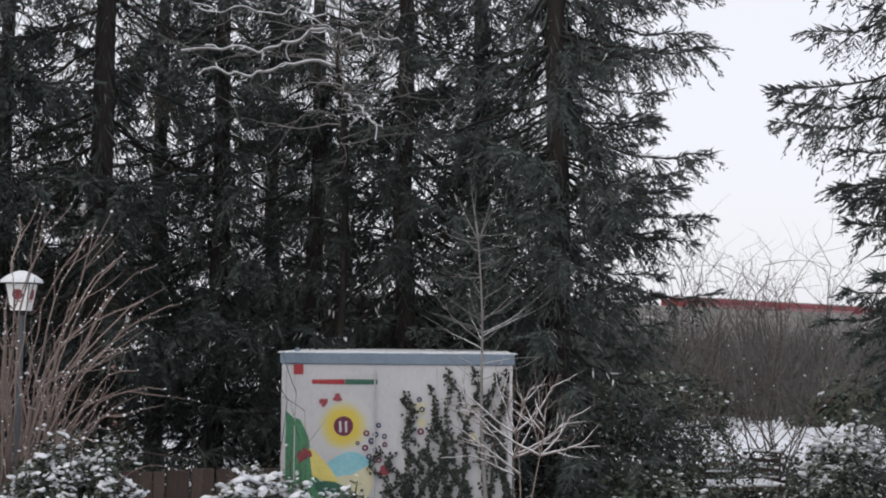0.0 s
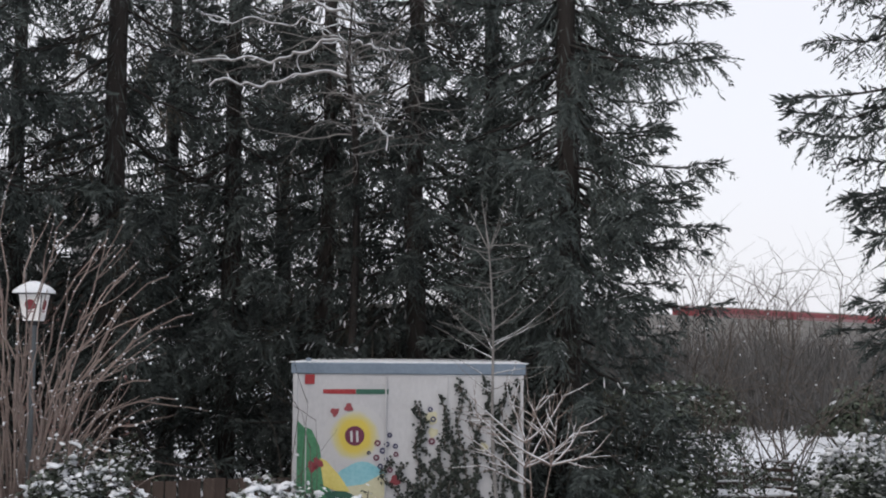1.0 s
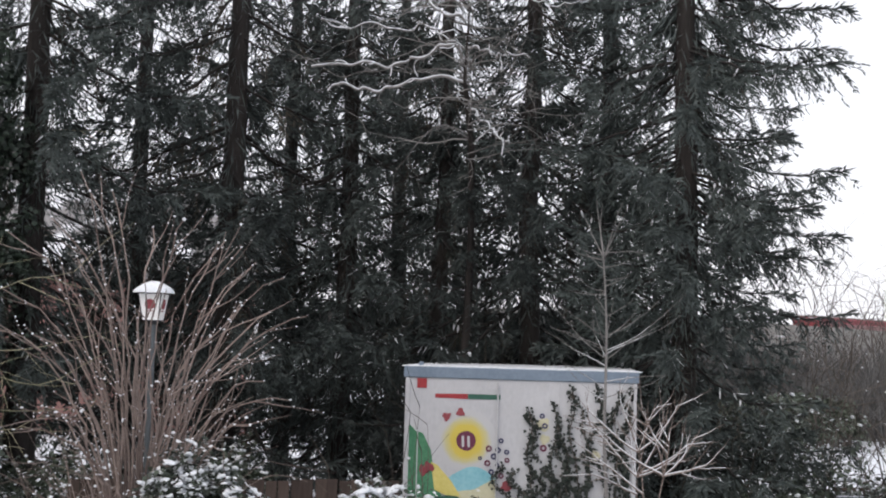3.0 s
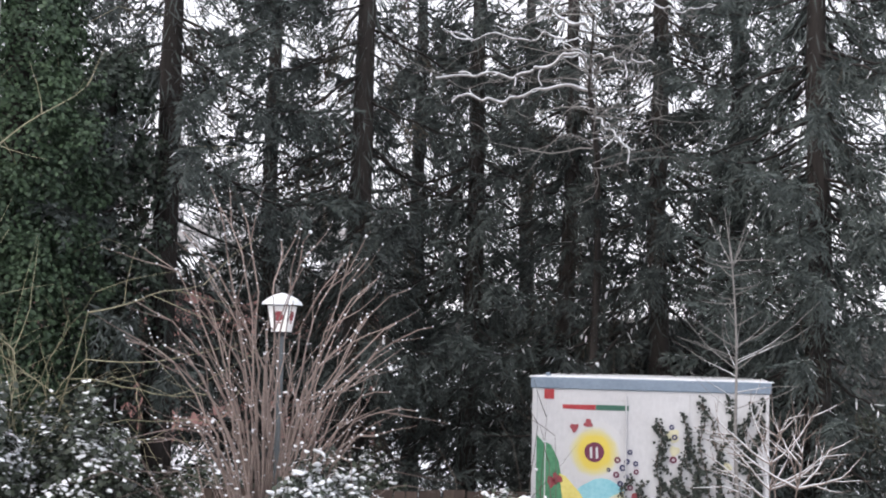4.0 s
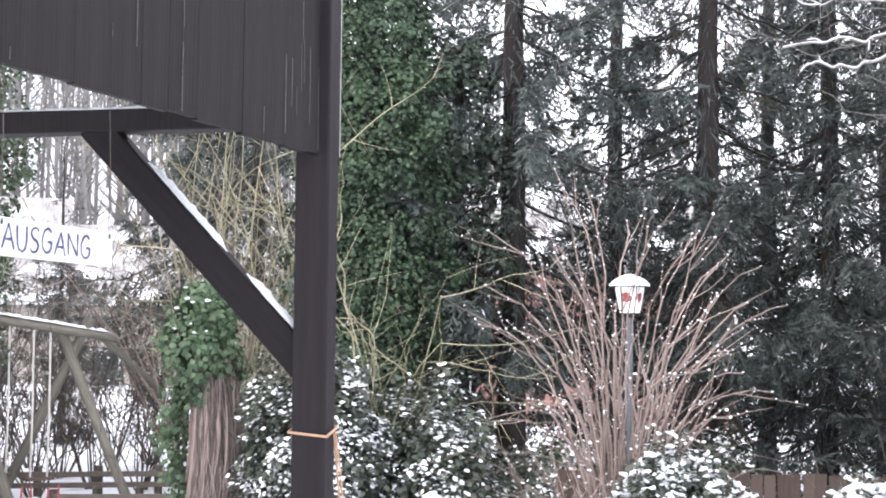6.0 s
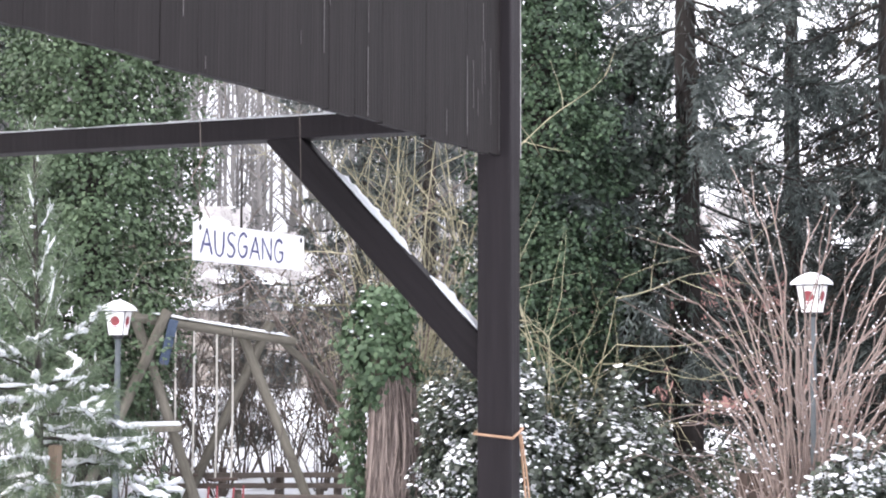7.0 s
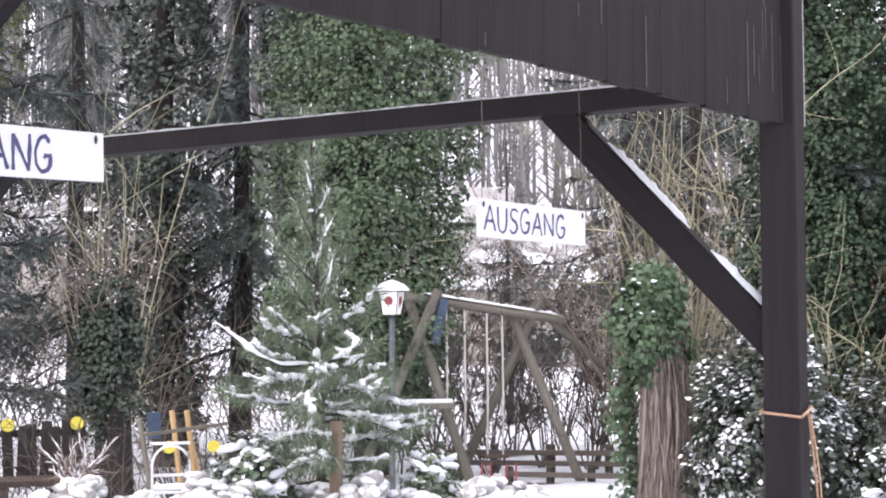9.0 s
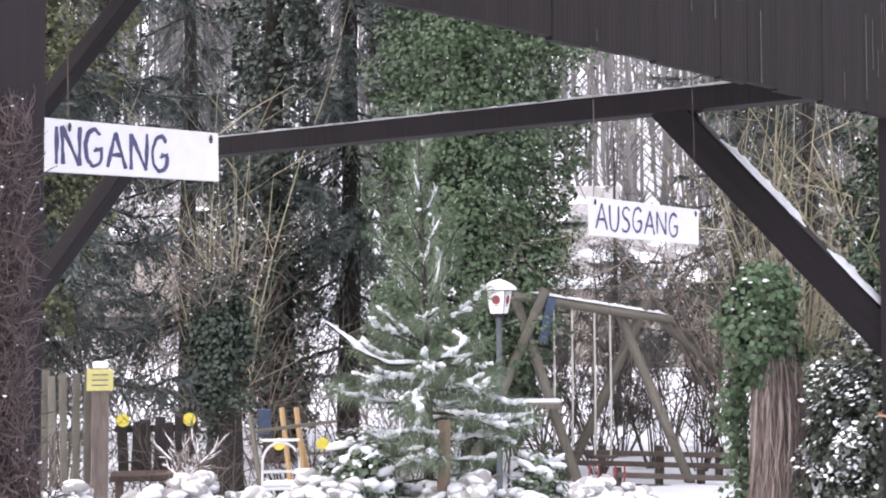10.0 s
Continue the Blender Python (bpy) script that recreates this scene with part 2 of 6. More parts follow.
# ---- the ground: one snowy sheet to the horizon, with the hillside behind the swings ----
def ground_z(x, y):
    x, y = np.asarray(x, float), np.asarray(y, float)
    d, az = np.hypot(x, y), np.degrees(np.arctan2(-x, y))
    left = smooth(22, 33, az)
    z = -1.0 * smooth(9.5, 13.5, d) * (1 - left) - 0.35 * smooth(9.8, 14, d) * left
    z = z + 20 * smooth(36, 95, d) * smooth(6, 40, az) * (1 - smooth(100, 150, np.abs(az)))
    z = z + 0.05 * np.sin(x * 1.3 + 0.7) * np.sin(y * 1.1) + 0.03 * np.sin(x * 3.7) * np.sin(y * 4.1 + 1)
    return z


def gz(x, y):
    return float(ground_z(x, y))


heap = Heap()
rr = np.concatenate([[0.02], np.geomspace(0.5, 2500, 120)])
aa = np.radians(np.arange(0, 360, 2.25))
R, Aa = np.meshgrid(rr, aa, indexing="ij")
gx, gy = -R * np.sin(Aa), R * np.cos(Aa)
na = len(aa)
ii, jj = np.meshgrid(np.arange(len(rr) - 1), np.arange(na), indexing="ij")
kk = (jj + 1) % na
heap.add(np.stack([gx, gy, ground_z(gx, gy)], -1).reshape(-1, 3), np.stack([ii * na + jj, ii * na + kk, (ii + 1) * na + kk, (ii + 1) * na + jj], -1).reshape(-1, 4))
tagged(put("ground", heap, SNOWGROUND, smooth=True), "snow-covered garden ground with bare earth patches", "ground", kind="structure")


# ---- the black timber shelter ----
A_DIR = Vector((-0.0924, 0.9957, 0))      # along the boarded side
B_DIR = Vector((-0.968, -0.25, 0))        # along the far beam
A_OUT = Vector((0.9957, 0.0924, 0))       # out of the boarded side, to the lawn
END = Vector((-2.299, 4.22, 0))          # the far end of the boarding, outer face
UNDER = 2.2


def frame_of(origin, ax, ay):
    az = ax.cross(ay)
    return Matrix(((ax.x, ay.x, az.x, origin.x), (ax.y, ay.y, az.y, origin.y), (ax.z, ay.z, az.z, origin.z), (0, 0, 0, 1)))


shelter = thing("timber_shelter", Matrix.Identity(4), "black-stained open timber shelter with boarded eaves and snow on its beams", "shelter")
CORNER = Vector((-2.273, 4.067, 0))       # the corner post's nearest edge
post_m = frame_of(CORNER + A_OUT * 0.012 + B_DIR * 0.06 + A_DIR * 0.055, B_DIR, Vector((0.25, -0.968, 0)))
part("corner_post", block(0.12, 0.12, 3.5, 0.007, True), BLACKWOOD, shelter, m=post_m)
FAR = Vector((-6.62, 2.95, 0))
part("rear_post", block(0.11, 0.11, 3.9, 0.006, True), BLACKWOOD, shelter, m=frame_of(FAR, B_DIR, Vector((0.25, -0.968, 0))))
BEAM0 = Vector((-2.33, 4.13, 0))
beam_len = 4.75
beam_m = frame_of(BEAM0 + B_DIR * (beam_len / 2 - 0.05) + Vector((0, 0, 2.331)), B_DIR, Vector((0.25, -0.968, 0))) @ pose(0, 0, 0, 0, 0.32, 0)
part("cross_beam", block(beam_len, 0.1, 0.08, 0.006), BLACKWOOD, shelter, m=beam_m)


def bar(name, p, q, w, h, material, parent, roll=0.0, label=""):
    p, q = Vector(p), Vector(q)
    return part(name, block(w, h, (q - p).length, 0.006, True), material, parent, label, between(p, q, roll))


# braces in the plane of the far beam
def on_beam(s, z, off=0.0):
    return BEAM0 + B_DIR * s + Vector((0, 0, z)) + Vector((0.25, -0.968, 0)) * off


def brace(name, p, q, w, t):
    p, q = Vector(p), Vector(q)
    z = (q - p).normalized()
    y = Vector((0.25, -0.968, 0))
    x = y.cross(z).normalized()
    m = Matrix(((x.x, y.x, z.x, p.x), (x.y, y.y, z.y, p.y), (x.z, y.z, z.z, p.z), (0, 0, 0, 1)))
    return part(name, block(w, t, (q - p).length, 0.006, True), BLACKWOOD, shelter, m=m), m, (q - p).length


b1, b1m, b1l = brace("brace", on_beam(0.0, 1.44, 0.0), on_beam(0.84, 2.33, 0.0), 0.112, 0.082)
brace("brace", on_beam(4.4, 1.53, 0.02), on_beam(3.54, 2.33, 0.02), 0.085, 0.085)
brace("brace", on_beam(4.4, 2.45, 0.02), on_beam(2.85, 3.66, 0.02), 0.08, 0.085)
# upper plates and a plain mono-pitch roof that closes the shelter above
bar("rear_plate", on_beam(-0.02, 3.68), on_beam(4.9, 3.84), 0.1, 0.14, BLACKWOOD, shelter)
rng = np.random.default_rng(5)
ROOFPTS = [END + A_OUT * 0.12 + A_DIR * 0.14, END + A_OUT * 0.12 - A_DIR * 5.3, END - A_OUT * 5.0 - A_DIR * 5.3, END - A_OUT * 5.0 + A_DIR * 0.14]
rh = Heap()
rv = [(*p.xy, 3.62 + 0.3 * k) for p, k in zip(ROOFPTS, (0, 0, 1, 1))]
rh.add(rv + [(x, y, z + 0.06) for x, y, z in rv], [(3, 2, 1, 0), (4, 5, 6, 7), (0, 1, 5, 4), (1, 2, 6, 5), (2, 3, 7, 6), (3, 0, 4, 7)])
put("roof", rh, BLACKBOARD, shelter)
# boards of the eaves: butt-jointed, uneven at the foot, each its own piece
s = 0.0
k = 0
while s < 5.0:
    w = (0.145, 0.12, 0.155, 0.135, 0.15)[k % 5]
    drop = rng.uniform(-0.006, 0.006)
    bm = block(w - 0.0006, 0.022, 1.42, 0.0007, True)
    m = frame_of(END - A_DIR * (s + w / 2) + A_OUT * (-0.013 + rng.uniform(-0.0008, 0.0008)) + Vector((0, 0, UNDER + drop)), A_DIR, -A_OUT)
    part("board", bm, BLACKBOARD, shelter, m=m)
    s += w
    k += 1
# pale runs and scratches in the stain
STREAK = mat("pale_scratch", (0.02, 0.018, 0.018), (0.17, 0.16, 0.158), 60, 0.8, 0, 200)
for i in range(34):
    u, z, ln = rng.uniform(0.02, 2.6) if i < 20 else rng.uniform(0.01, 0.4), rng.uniform(0.0, 0.9) * rng.random(), rng.uniform(0.02, 0.3)
    part("scratch", block(rng.uniform(0.0008, 0.0024), 0.0012, ln, 0), STREAK, shelter, m=frame_of(END - A_DIR * u + A_OUT * 0.0006 + Vector((0, 0, UNDER + z + ln / 2 + 0.01)), A_DIR, -A_OUT))
# backing rail behind the boards and the pale edge of the end board
bar("eaves_rail", END - A_OUT * 0.06 - A_DIR * 0.02 + Vector((0, 0, 3.3)), END - A_OUT * 0.06 - A_DIR * 4.9 + Vector((0, 0, 3.3)), 0.06, 0.12, BLACKWOOD, shelter)
part("edge_strip", block(0.006, 0.02, 1.4, 0.001, True), mat("worn_pale_edge", (0.22, 0.21, 0.2), (0.45, 0.44, 0.43), 12, 0.8, 0.2, 80), shelter,
     m=frame_of(END + A_DIR * 0.001 + A_OUT * -0.011 + Vector((0, 0, UNDER + 0.01)), A_DIR, -A_OUT))


def snow_strip(name, p, q, width, thick, label, seed, breaks=()):
    """A thin uneven ridge of snow from p to q."""
    p, q = np.array(p, float), np.array(q, float)
    rg = np.random.default_rng(seed)
    n = max(8, int(np.linalg.norm(q - p) / 0.02))
    t = np.linspace(0, 1, n)
    along = unit(q - p)
    side = unit(np.cross(along, [0, 0, 1.0]))
    up = np.cross(side, along)
    h = thick * (0.85 + 0.1 * np.sin(t * 41 + seed) + 0.1 * np.sin(t * 97) + rg.normal(0, 0.13, n))
    for a, b in breaks:
        h = np.where((t > a) & (t < b), 0.001, h)
    ww = width * (0.92 + 0.08 * np.sin(t * 23 + seed)) / 2
    full = smooth(0, 0.05, t) * smooth(1, 0.93, t)
    for a, b in breaks:
        full = full * np.where(t < (a + b) / 2, smooth(a + 0.01, a - 0.05, t), smooth(b - 0.01, b + 0.05, t))
    h, ww = h * (0.1 + 0.9 * full), ww * (0.35 + 0.65 * full) * (1 + rg.normal(0, 0.05, n))
    prof = [(-1, 0.0), (-0.85, 0.7), (-0.35, 1.0), (0.35, 1.0), (0.85, 0.7), (1, 0.0)]
    c = p + (q - p) * t[:, None]
    v = np.stack([c + side * (a * ww)[:, None] + up * (b * h)[:, None] for a, b in prof], 1)
    i, j = np.meshgrid(np.arange(n - 1), np.arange(5), indexing="ij")
    hp = Heap()
    keep = np.ones(n - 1, bool)
    for a, b in breaks:
        keep &= ~((t[:-1] > a) & (t[1:] < b))
    hp.add(v.reshape(-1, 3), np.stack([i * 6 + j, i * 6 + j + 1, (i + 1) * 6 + j + 1, (i + 1) * 6 + j], -1)[keep].reshape(-1, 4))
    hp.f += [[0, 1, 2, 3, 4, 5], [(n - 1) * 6 + 5 - q2 for q2 in range(6)]]
    return tagged(put(name, hp, SNOW, smooth=True), label, "snow")


snow_strip("snow_ridge", on_beam(0.0, 2.384), on_beam(4.4, 2.359), 0.094, 0.013, "thin ridge of snow lying on the dark cross beam", 2)
bt = [b1m @ Vector((-0.056 * (1 if (b1m @ Vector((-1, 0, 0))).z > (b1m @ Vector((1, 0, 0))).z else -1), 0, b1l * f)) for f in (0.12, 0.8)]
snow_strip("snow_ridge", bt[0] + Vector((0.005, -0.002, 0)), bt[1] + Vector((0.005, -0.002, 0)), 0.062, 0.017, "broken strip of snow on the sloping brace", 3, ((0.34, 0.5),))

# rope round the corner post
rp = Heap()
pc = np.array((CORNER + A_OUT * 0.012 + B_DIR * 0.06 + A_DIR * 0.055)[:])
bx, by = np.array(B_DIR[:]), np.array((-0.25, 0.968, 0.0))
cs = [(-1, -1), (1, -1), (1, 1), (-1, 1), (-1, -1)]
loop = []
for (a0, b0), (a1, b1_) in zip(cs[:-1], cs[1:]):
    for f in np.linspace(0, 1, 8)[:-1]:
        a_, b_ = a0 + (a1 - a0) * f, b0 + (b1_ - b0) * f
        loop.append(pc + bx * a_ * 0.068 + by * b_ * 0.068 + np.array([0, 0, 1.262 + 0.006 * a_ + 0.012 * b_]))
loop.append(loop[0])
tube(rp, loop, [0.0048] * len(loop), 6)
tailp = pc - bx * 0.066 + by * 0.03
tail = [tailp + np.array([0.05 * f + 0.015 * math.sin(f * 5), 0.02 * f, 1.25 - 1.2 * f]) for f in np.linspace(0, 1, 24)]
tube(rp, tail, [0.004] * len(tail), 6)
tube(rp, [q + np.array([0.006 + 0.008 * math.sin(i * 0.35), 0, 0]) for i, q in enumerate(tail[:12])], [0.003] * 12, 6)
lamp_cord = [pc + np.array([0.05, 0.1, 0]) + np.array([-0.115 - 0.02 * math.sin(f * 3), 0, 1.45 + 0.78 * f]) for f in np.linspace(0, 1, 14)]
tube(rp, lamp_cord, [0.003] * 14, 5)
tagged(put("rope", rp, ROPE, smooth=True), "orange rope tied round the black corner post", "rope")


# ---- the hand-lettered signs that hang from the boarding ----
STROKES = {
    "A": (0.9, (((0, 0), (0.44, 1.02)), ((0.44, 1.02), (0.9, -0.02)), ((0.16, 0.36), (0.76, 0.38)))),
    "U": (0.75, (((0, 1), (0.01, 0.35), (0.12, 0.05), (0.4, -0.03), (0.64, 0.1), (0.73, 0.4), (0.75, 1.0)),)),
    "S": (0.66, (((0.62, 0.9), (0.4, 1.02), (0.1, 0.95), (0.02, 0.74), (0.2, 0.56), (0.5, 0.45), (0.66, 0.25), (0.5, 0.02), (0.2, -0.03), (0.0, 0.12)),)),
    "G": (0.82, (((0.74, 0.84), (0.5, 1.0), (0.2, 0.9), (0.02, 0.55), (0.08, 0.18), (0.34, -0.02), (0.64, 0.04), (0.78, 0.2), (0.79, 0.44)), ((0.44, 0.43), (0.82, 0.45)))),
    "N": (0.82, (((0.02, 0), (0.0, 1.0)), ((0.0, 1.0), (0.78, 0.0)), ((0.78, 0.0), (0.82, 1.02)))),
    "I": (0.1, (((0.05, 0), (0.05, 1.0)),)),
    "E": (0.95, (((0.02, 0), (0, 1.0)), ((0, 1.0), (0.6, 1.0)), ((0, 0.52), (0.5, 0.53)), ((0.02, 0.0), (0.62, 0.02)))),
}


def sign(word, near, wide, top, tall, tilt, size, start, share, label, hang=0.0):
    """near: distance of the sign's near end along the boarding, by its place on y."""
    t0 = (near - END.y) / A_DIR.y
    o = END + A_DIR * t0 + A_OUT * 0.004
    m = Matrix.Translation(o + Vector((0, 0, top))) @ frame_of(Vector(), A_DIR, Vector((0, 0, 1))) @ pose(0, 0, 0, 0, 0, tilt)
    sg = thing("hanging_sign", m, label, "sign", "hanging signs")
    part("board", block(wide, tall, 0.006, 0.0015), WHITEBOARD, sg, m=pose(wide / 2, -tall / 2, 0))
    rg = np.random.default_rng(len(word))
    lh = size
    total = sum(STROKES[c][0] for c in word) + 0.24 * (len(word) - 1)
    fx, pen = share * wide / total, start
    for c in word:
        w_, lines = STROKES[c]
        hp = Heap()
        slant, rise, grow = rg.uniform(-0.05, 0.06), rg.uniform(-0.03, 0.03) * lh, rg.uniform(0.94, 1.06)
        for line in lines:
            q = np.array(line, float)
            u = np.linspace(0, 1, 6 * len(q))
            q = np.stack([np.interp(u, np.linspace(0, 1, len(q)), q[:, k]) for k in (0, 1)], 1)
            if len(line) > 3:
                for _ in range(2):
                    q[1:-1] = (q[:-2] + 2 * q[1:-1] + q[2:]) / 4
            q = q + rg.normal(0, 0.008, q.shape)
            p3 = np.column_stack([pen + (q[:, 0] + slant * q[:, 1]) * fx, (q[:, 1] * grow - 0.5) * lh + rise, 0 * u])
            i0 = len(hp.v)
            tube(hp, p3, lh * 0.058 * (1 + 0.22 * np.sin(u * 7 + rg.uniform(0, 6))), 6)
            hp.v[i0][:, 2] *= 0.12
        put("letter", hp, INK, sg, "dark blue hand-painted letter", m=pose(0, -tall * 0.5, 0.0035))
        pen += (w_ + 0.24) * fx
    for x in (hang or 0.018, wide - 0.018):
        st = Heap()
        h = (UNDER + 0.02 - top)
        tube(st, [(x, -0.016, 0.001), (x + 0.001, h * 0.5, 0.0), (x, h, -0.008)], [0.0009] * 3, 5)
        put("cord", st, TWIG_DARK, sg, "thin dark cord")
        lp = Heap()
        lump(lp, rg, (x, -0.012, 0.006), (0.003, 0.008, 0.003), 0.05, False)
        put("knot", lp, IRON, sg)
    return sg


# lettering reads away from the eye along the boarding
sign("AUSGANG", 2.385, 0.456, 1.853, 0.089, -0.8, 0.055, 0.024, 0.735, "white board lettered AUSGANG hanging on two cords")
sign("EINGANG", 0.885, 0.455, 1.889, 0.083, 1.2, 0.057, 0.095, 0.558, "white board lettered EINGANG hanging on two cords", 0.165)

# a near dark post with a bare climber on it
near = thing("door_post", pose(-1.675, 0.775, 0, 0, 0, 20), "dark timber post near the entrance sign", "post")
part("shaft", block(0.11, 0.11, 3.6, 0.006, True), BLACKWOOD, near)
part("foot_plate", block(0.15, 0.15, 0.02, 0.003, True), IRON, near)
ch = Heap()
cs_ = Heap()
rg = np.random.default_rng(11)
face, across = np.array([0.92, -0.385, 0]), np.array([0.385, 0.92, 0])
for i in range(2400):
    z0 = 1.05 + 0.78 * rg.random() ** 1.3
    wide_ = 0.09 if z0 < 1.42 else 0.058
    p = np.array([-1.675, 0.775, z0]) + face * rg.uniform(0.06, 0.09) + across * rg.uniform(-0.1, 1.0) * wide_
    d, pts = unit(np.array([0, 0, 0.8]) + rg.normal(0, 0.5, 3)), []
    for j in range(6):
        pts.append(p.copy())
        d = unit(d + rg.normal(0, 0.45, 3) + np.array([0, 0, 0.1]))
        p = p + d * 0.009
    tube(ch, pts, np.linspace(0.001, 0.0004, 6) * rg.uniform(0.6, 1.5), 3)
    if rg.random() < 0.035:
        lump(cs_, rg, pts[3] + np.array([0, 0, 0.002]), np.array((0.0022, 0.0022, 0.0015)) * rg.uniform(0.4, 1.3), 0.2, False)
climber = thing("climbing_plant", Matrix.Identity(4), "bare brown climber with flecks of snow on the dark post", "climber")
put("branchwork", ch, mat("reddish_brown_climber", (0.03, 0.022, 0.022), (0.095, 0.072, 0.07), 9, 0.85, 0, 60, island=0.4), climber)
put("snow", cs_, SNOW, climber, "small flecks of snow")


# ---- the painted container ----
BOX_W, BOX_H, BOX_L = 2.42, 2.55, 3.0
BOX_TL = Vector((-1.672, 14.02, 0))
BOX_TOP = 1.42
box_yaw = -1.0
box_m = pose(BOX_TL.x, BOX_TL.y, BOX_TOP - BOX_H, 0, 0, box_yaw)
box = thing("site_container", box_m, "white site container with a painted sun mural and blue-grey roof edge", "container")
part("body", block(BOX_W - 0.04, BOX_L, BOX_H - 0.13, 0.015, True), WHITEWALL, box, m=pose(BOX_W / 2, BOX_L / 2 + 0.02, 0))
part("roof_edge", block(BOX_W, BOX_L + 0.04, 0.115, 0.01, True), BLUEGREY, box, m=pose(BOX_W / 2, BOX_L / 2 + 0.02, BOX_H - 0.135))
part("corner_trim", block(0.05, 0.05, BOX_H - 0.14, 0.008, True), WHITEWALL, box, m=pose(0.045, 0.03, 0))
part("corner_trim", block(0.05, 0.05, BOX_H - 0.14, 0.008, True), WHITEWALL, box, m=pose(BOX_W - 0.045, 0.03, 0))
for x in (0.16, 0.98, 1.62):
    part("seam", block(0.012, 0.012, BOX_H - 0.16, 0.003, True), mat("seam_grey", (0.4, 0.4, 0.41), (0.52, 0.52, 0.53), 6, 0.6), box, m=pose(x, 0.018, 0))
part("lifting_eye", block(0.05, 0.05, 0.05, 0.012, True), BLUEGREY, box, m=pose(0.17, 0.08, BOX_H - 0.022))
hp = Heap()
rg = np.random.default_rng(3)
sxs = np.linspace(0.02, BOX_W - 0.02, 40)
for x in sxs:
    lump(hp, rg, (x, 0.05, BOX_H - 0.018), (0.06, 0.05, 0.011), 0.1, False)
hp2 = block(BOX_W - 0.06, BOX_L - 0.1, 0.014, 0.005, True)
part("roof_snow", hp2, SNOW, box, "thin snow layer", m=pose(BOX_W / 2, BOX_L / 2 + 0.05, BOX_H - 0.02))
put("snow_edge", hp, SNOW, box, "crumbling snow edge", smooth=True)


def flat(name, outline, material, z=0.0, label=""):
    """A painted shape on the container's front, from (across, below the roof) corners."""
    bm = bmesh.new()
    f = bm.faces.new([bm.verts.new((x, 0, BOX_H - d)) for x, d in ((max(x, 0.024), d) for x, d in outline)])
    ret = bmesh.ops.extrude_face_region(bm, geom=[f])
    bmesh.ops.translate(bm, vec=(0, -0.002, 0), verts=[g for g in ret["geom"] if isinstance(g, bmesh.types.BMVert)])
    bmesh.ops.recalc_face_normals(bm, faces=bm.faces[:])
    return part(name, bm, material, box, label, m=pose(0, 0.0185 - z, 0))


def disc(cx, cd, r, wob=0.0, n=28, seed=0, ry=None):
    rg = np.random.default_rng(seed)
    ph = rg.uniform(0, 6.28, 3)
    out = []
    for i in range(n):
        a = 2 * math.pi * i / n
        k = 1 + wob * (math.sin(3 * a + ph[0]) + 0.6 * math.sin(5 * a + ph[1]))
        out.append((cx + r * k * math.cos(a), cd + (ry or r) * k * math.sin(a)))
    return out


PX = BOX_W / 408.0     # metres of wall to one unit of the mural's sketch


def sk(*pts):
    return [((x - 497) * PX, (y - 622) * PX) for x, y in pts]


def soft_yellow():
    m = bpy.data.materials.new("sprayed_sun_yellow")
    m.use_nodes = True
    n, l = m.node_tree.nodes, m.node_tree.links
    bs = n["Principled BSDF"]
    bs.inputs["Roughness"].default_value = 0.6
    co, mp, gr, rp_, nz, ad = (n.new(q) for q in ("ShaderNodeTexCoord", "ShaderNodeMapping", "ShaderNodeTexGradient", "ShaderNodeValToRGB", "ShaderNodeTexNoise", "ShaderNodeMath"))
    gr.gradient_type = "SPHERICAL"
    cx, cd = ((609 - 497) * PX, (752 - 622) * PX)
    k = 1 / (56 * PX)
    mp.inputs["Location"].default_value = (-cx * k, 0, -(BOX_H - cd) * k)
    mp.inputs["Scale"].default_value = (k, k, k)
    l.new(co.outputs["Object"], mp.inputs[0])
    l.new(mp.outputs[0], gr.inputs[0])
    nz.inputs["Scale"].default_value = 9
    l.new(co.outputs["Object"], nz.inputs[0])
    ad.operation, ad.inputs[1].default_value = "MULTIPLY_ADD", 0.16
    l.new(nz.outputs[0], ad.inputs[0])
    l.new(gr.outputs[0], ad.inputs[2])
    e = rp_.color_ramp.elements
    e[0].position, e[0].color = 0.3, (0.47, 0.47, 0.475, 1)
    e[1].position, e[1].color = 0.62, (0.56, 0.44, 0.07, 1)
    mid = rp_.color_ramp.elements.new(0.44)
    mid.color = (0.5, 0.46, 0.24, 1)
    l.new(ad.outputs[0], rp_.inputs[0])
    l.new(rp_.outputs[0], bs.inputs["Base Color"])
    return m


sun_c = sk((609, 752))[0]
flat("sun_halo", disc(*sun_c, 54 * PX, 0.0), soft_yellow(), 0.0, "soft sprayed yellow halo")
flat("sun_disc", disc(*sun_c, 17 * PX, 0.01), PLUM, 0.003, "dark plum sun disc")
for x in (603, 613):
    flat("stroke", sk((x - 2, 744), (x + 2, 743), (x + 3, 762), (x - 1, 763)), WHITEBOARD, 0.006)
flat("red_bar", sk((553, 672), (610, 671), (610, 680), (553, 679)), RED, 0.002)
flat("green_bar", sk((610.5, 671), (667, 671), (667, 679.5), (610.5, 680)), DARKGREEN, 0.002)
flat("red_square", sk((521, 646), (538, 646), (538, 663), (521, 663)), RED, 0.006)
flat("green_hill", sk((493, 735), (505, 722), (518, 735), (534, 742), (548, 770), (553, 800), (556, 830), (580, 862), (600, 905), (493, 905)), GREEN, 0.003, "green sprayed hillside")
flat("green_field", sk((556, 850), (590, 845), (625, 862), (655, 905), (600, 905)), DARKGREEN, 0.006)
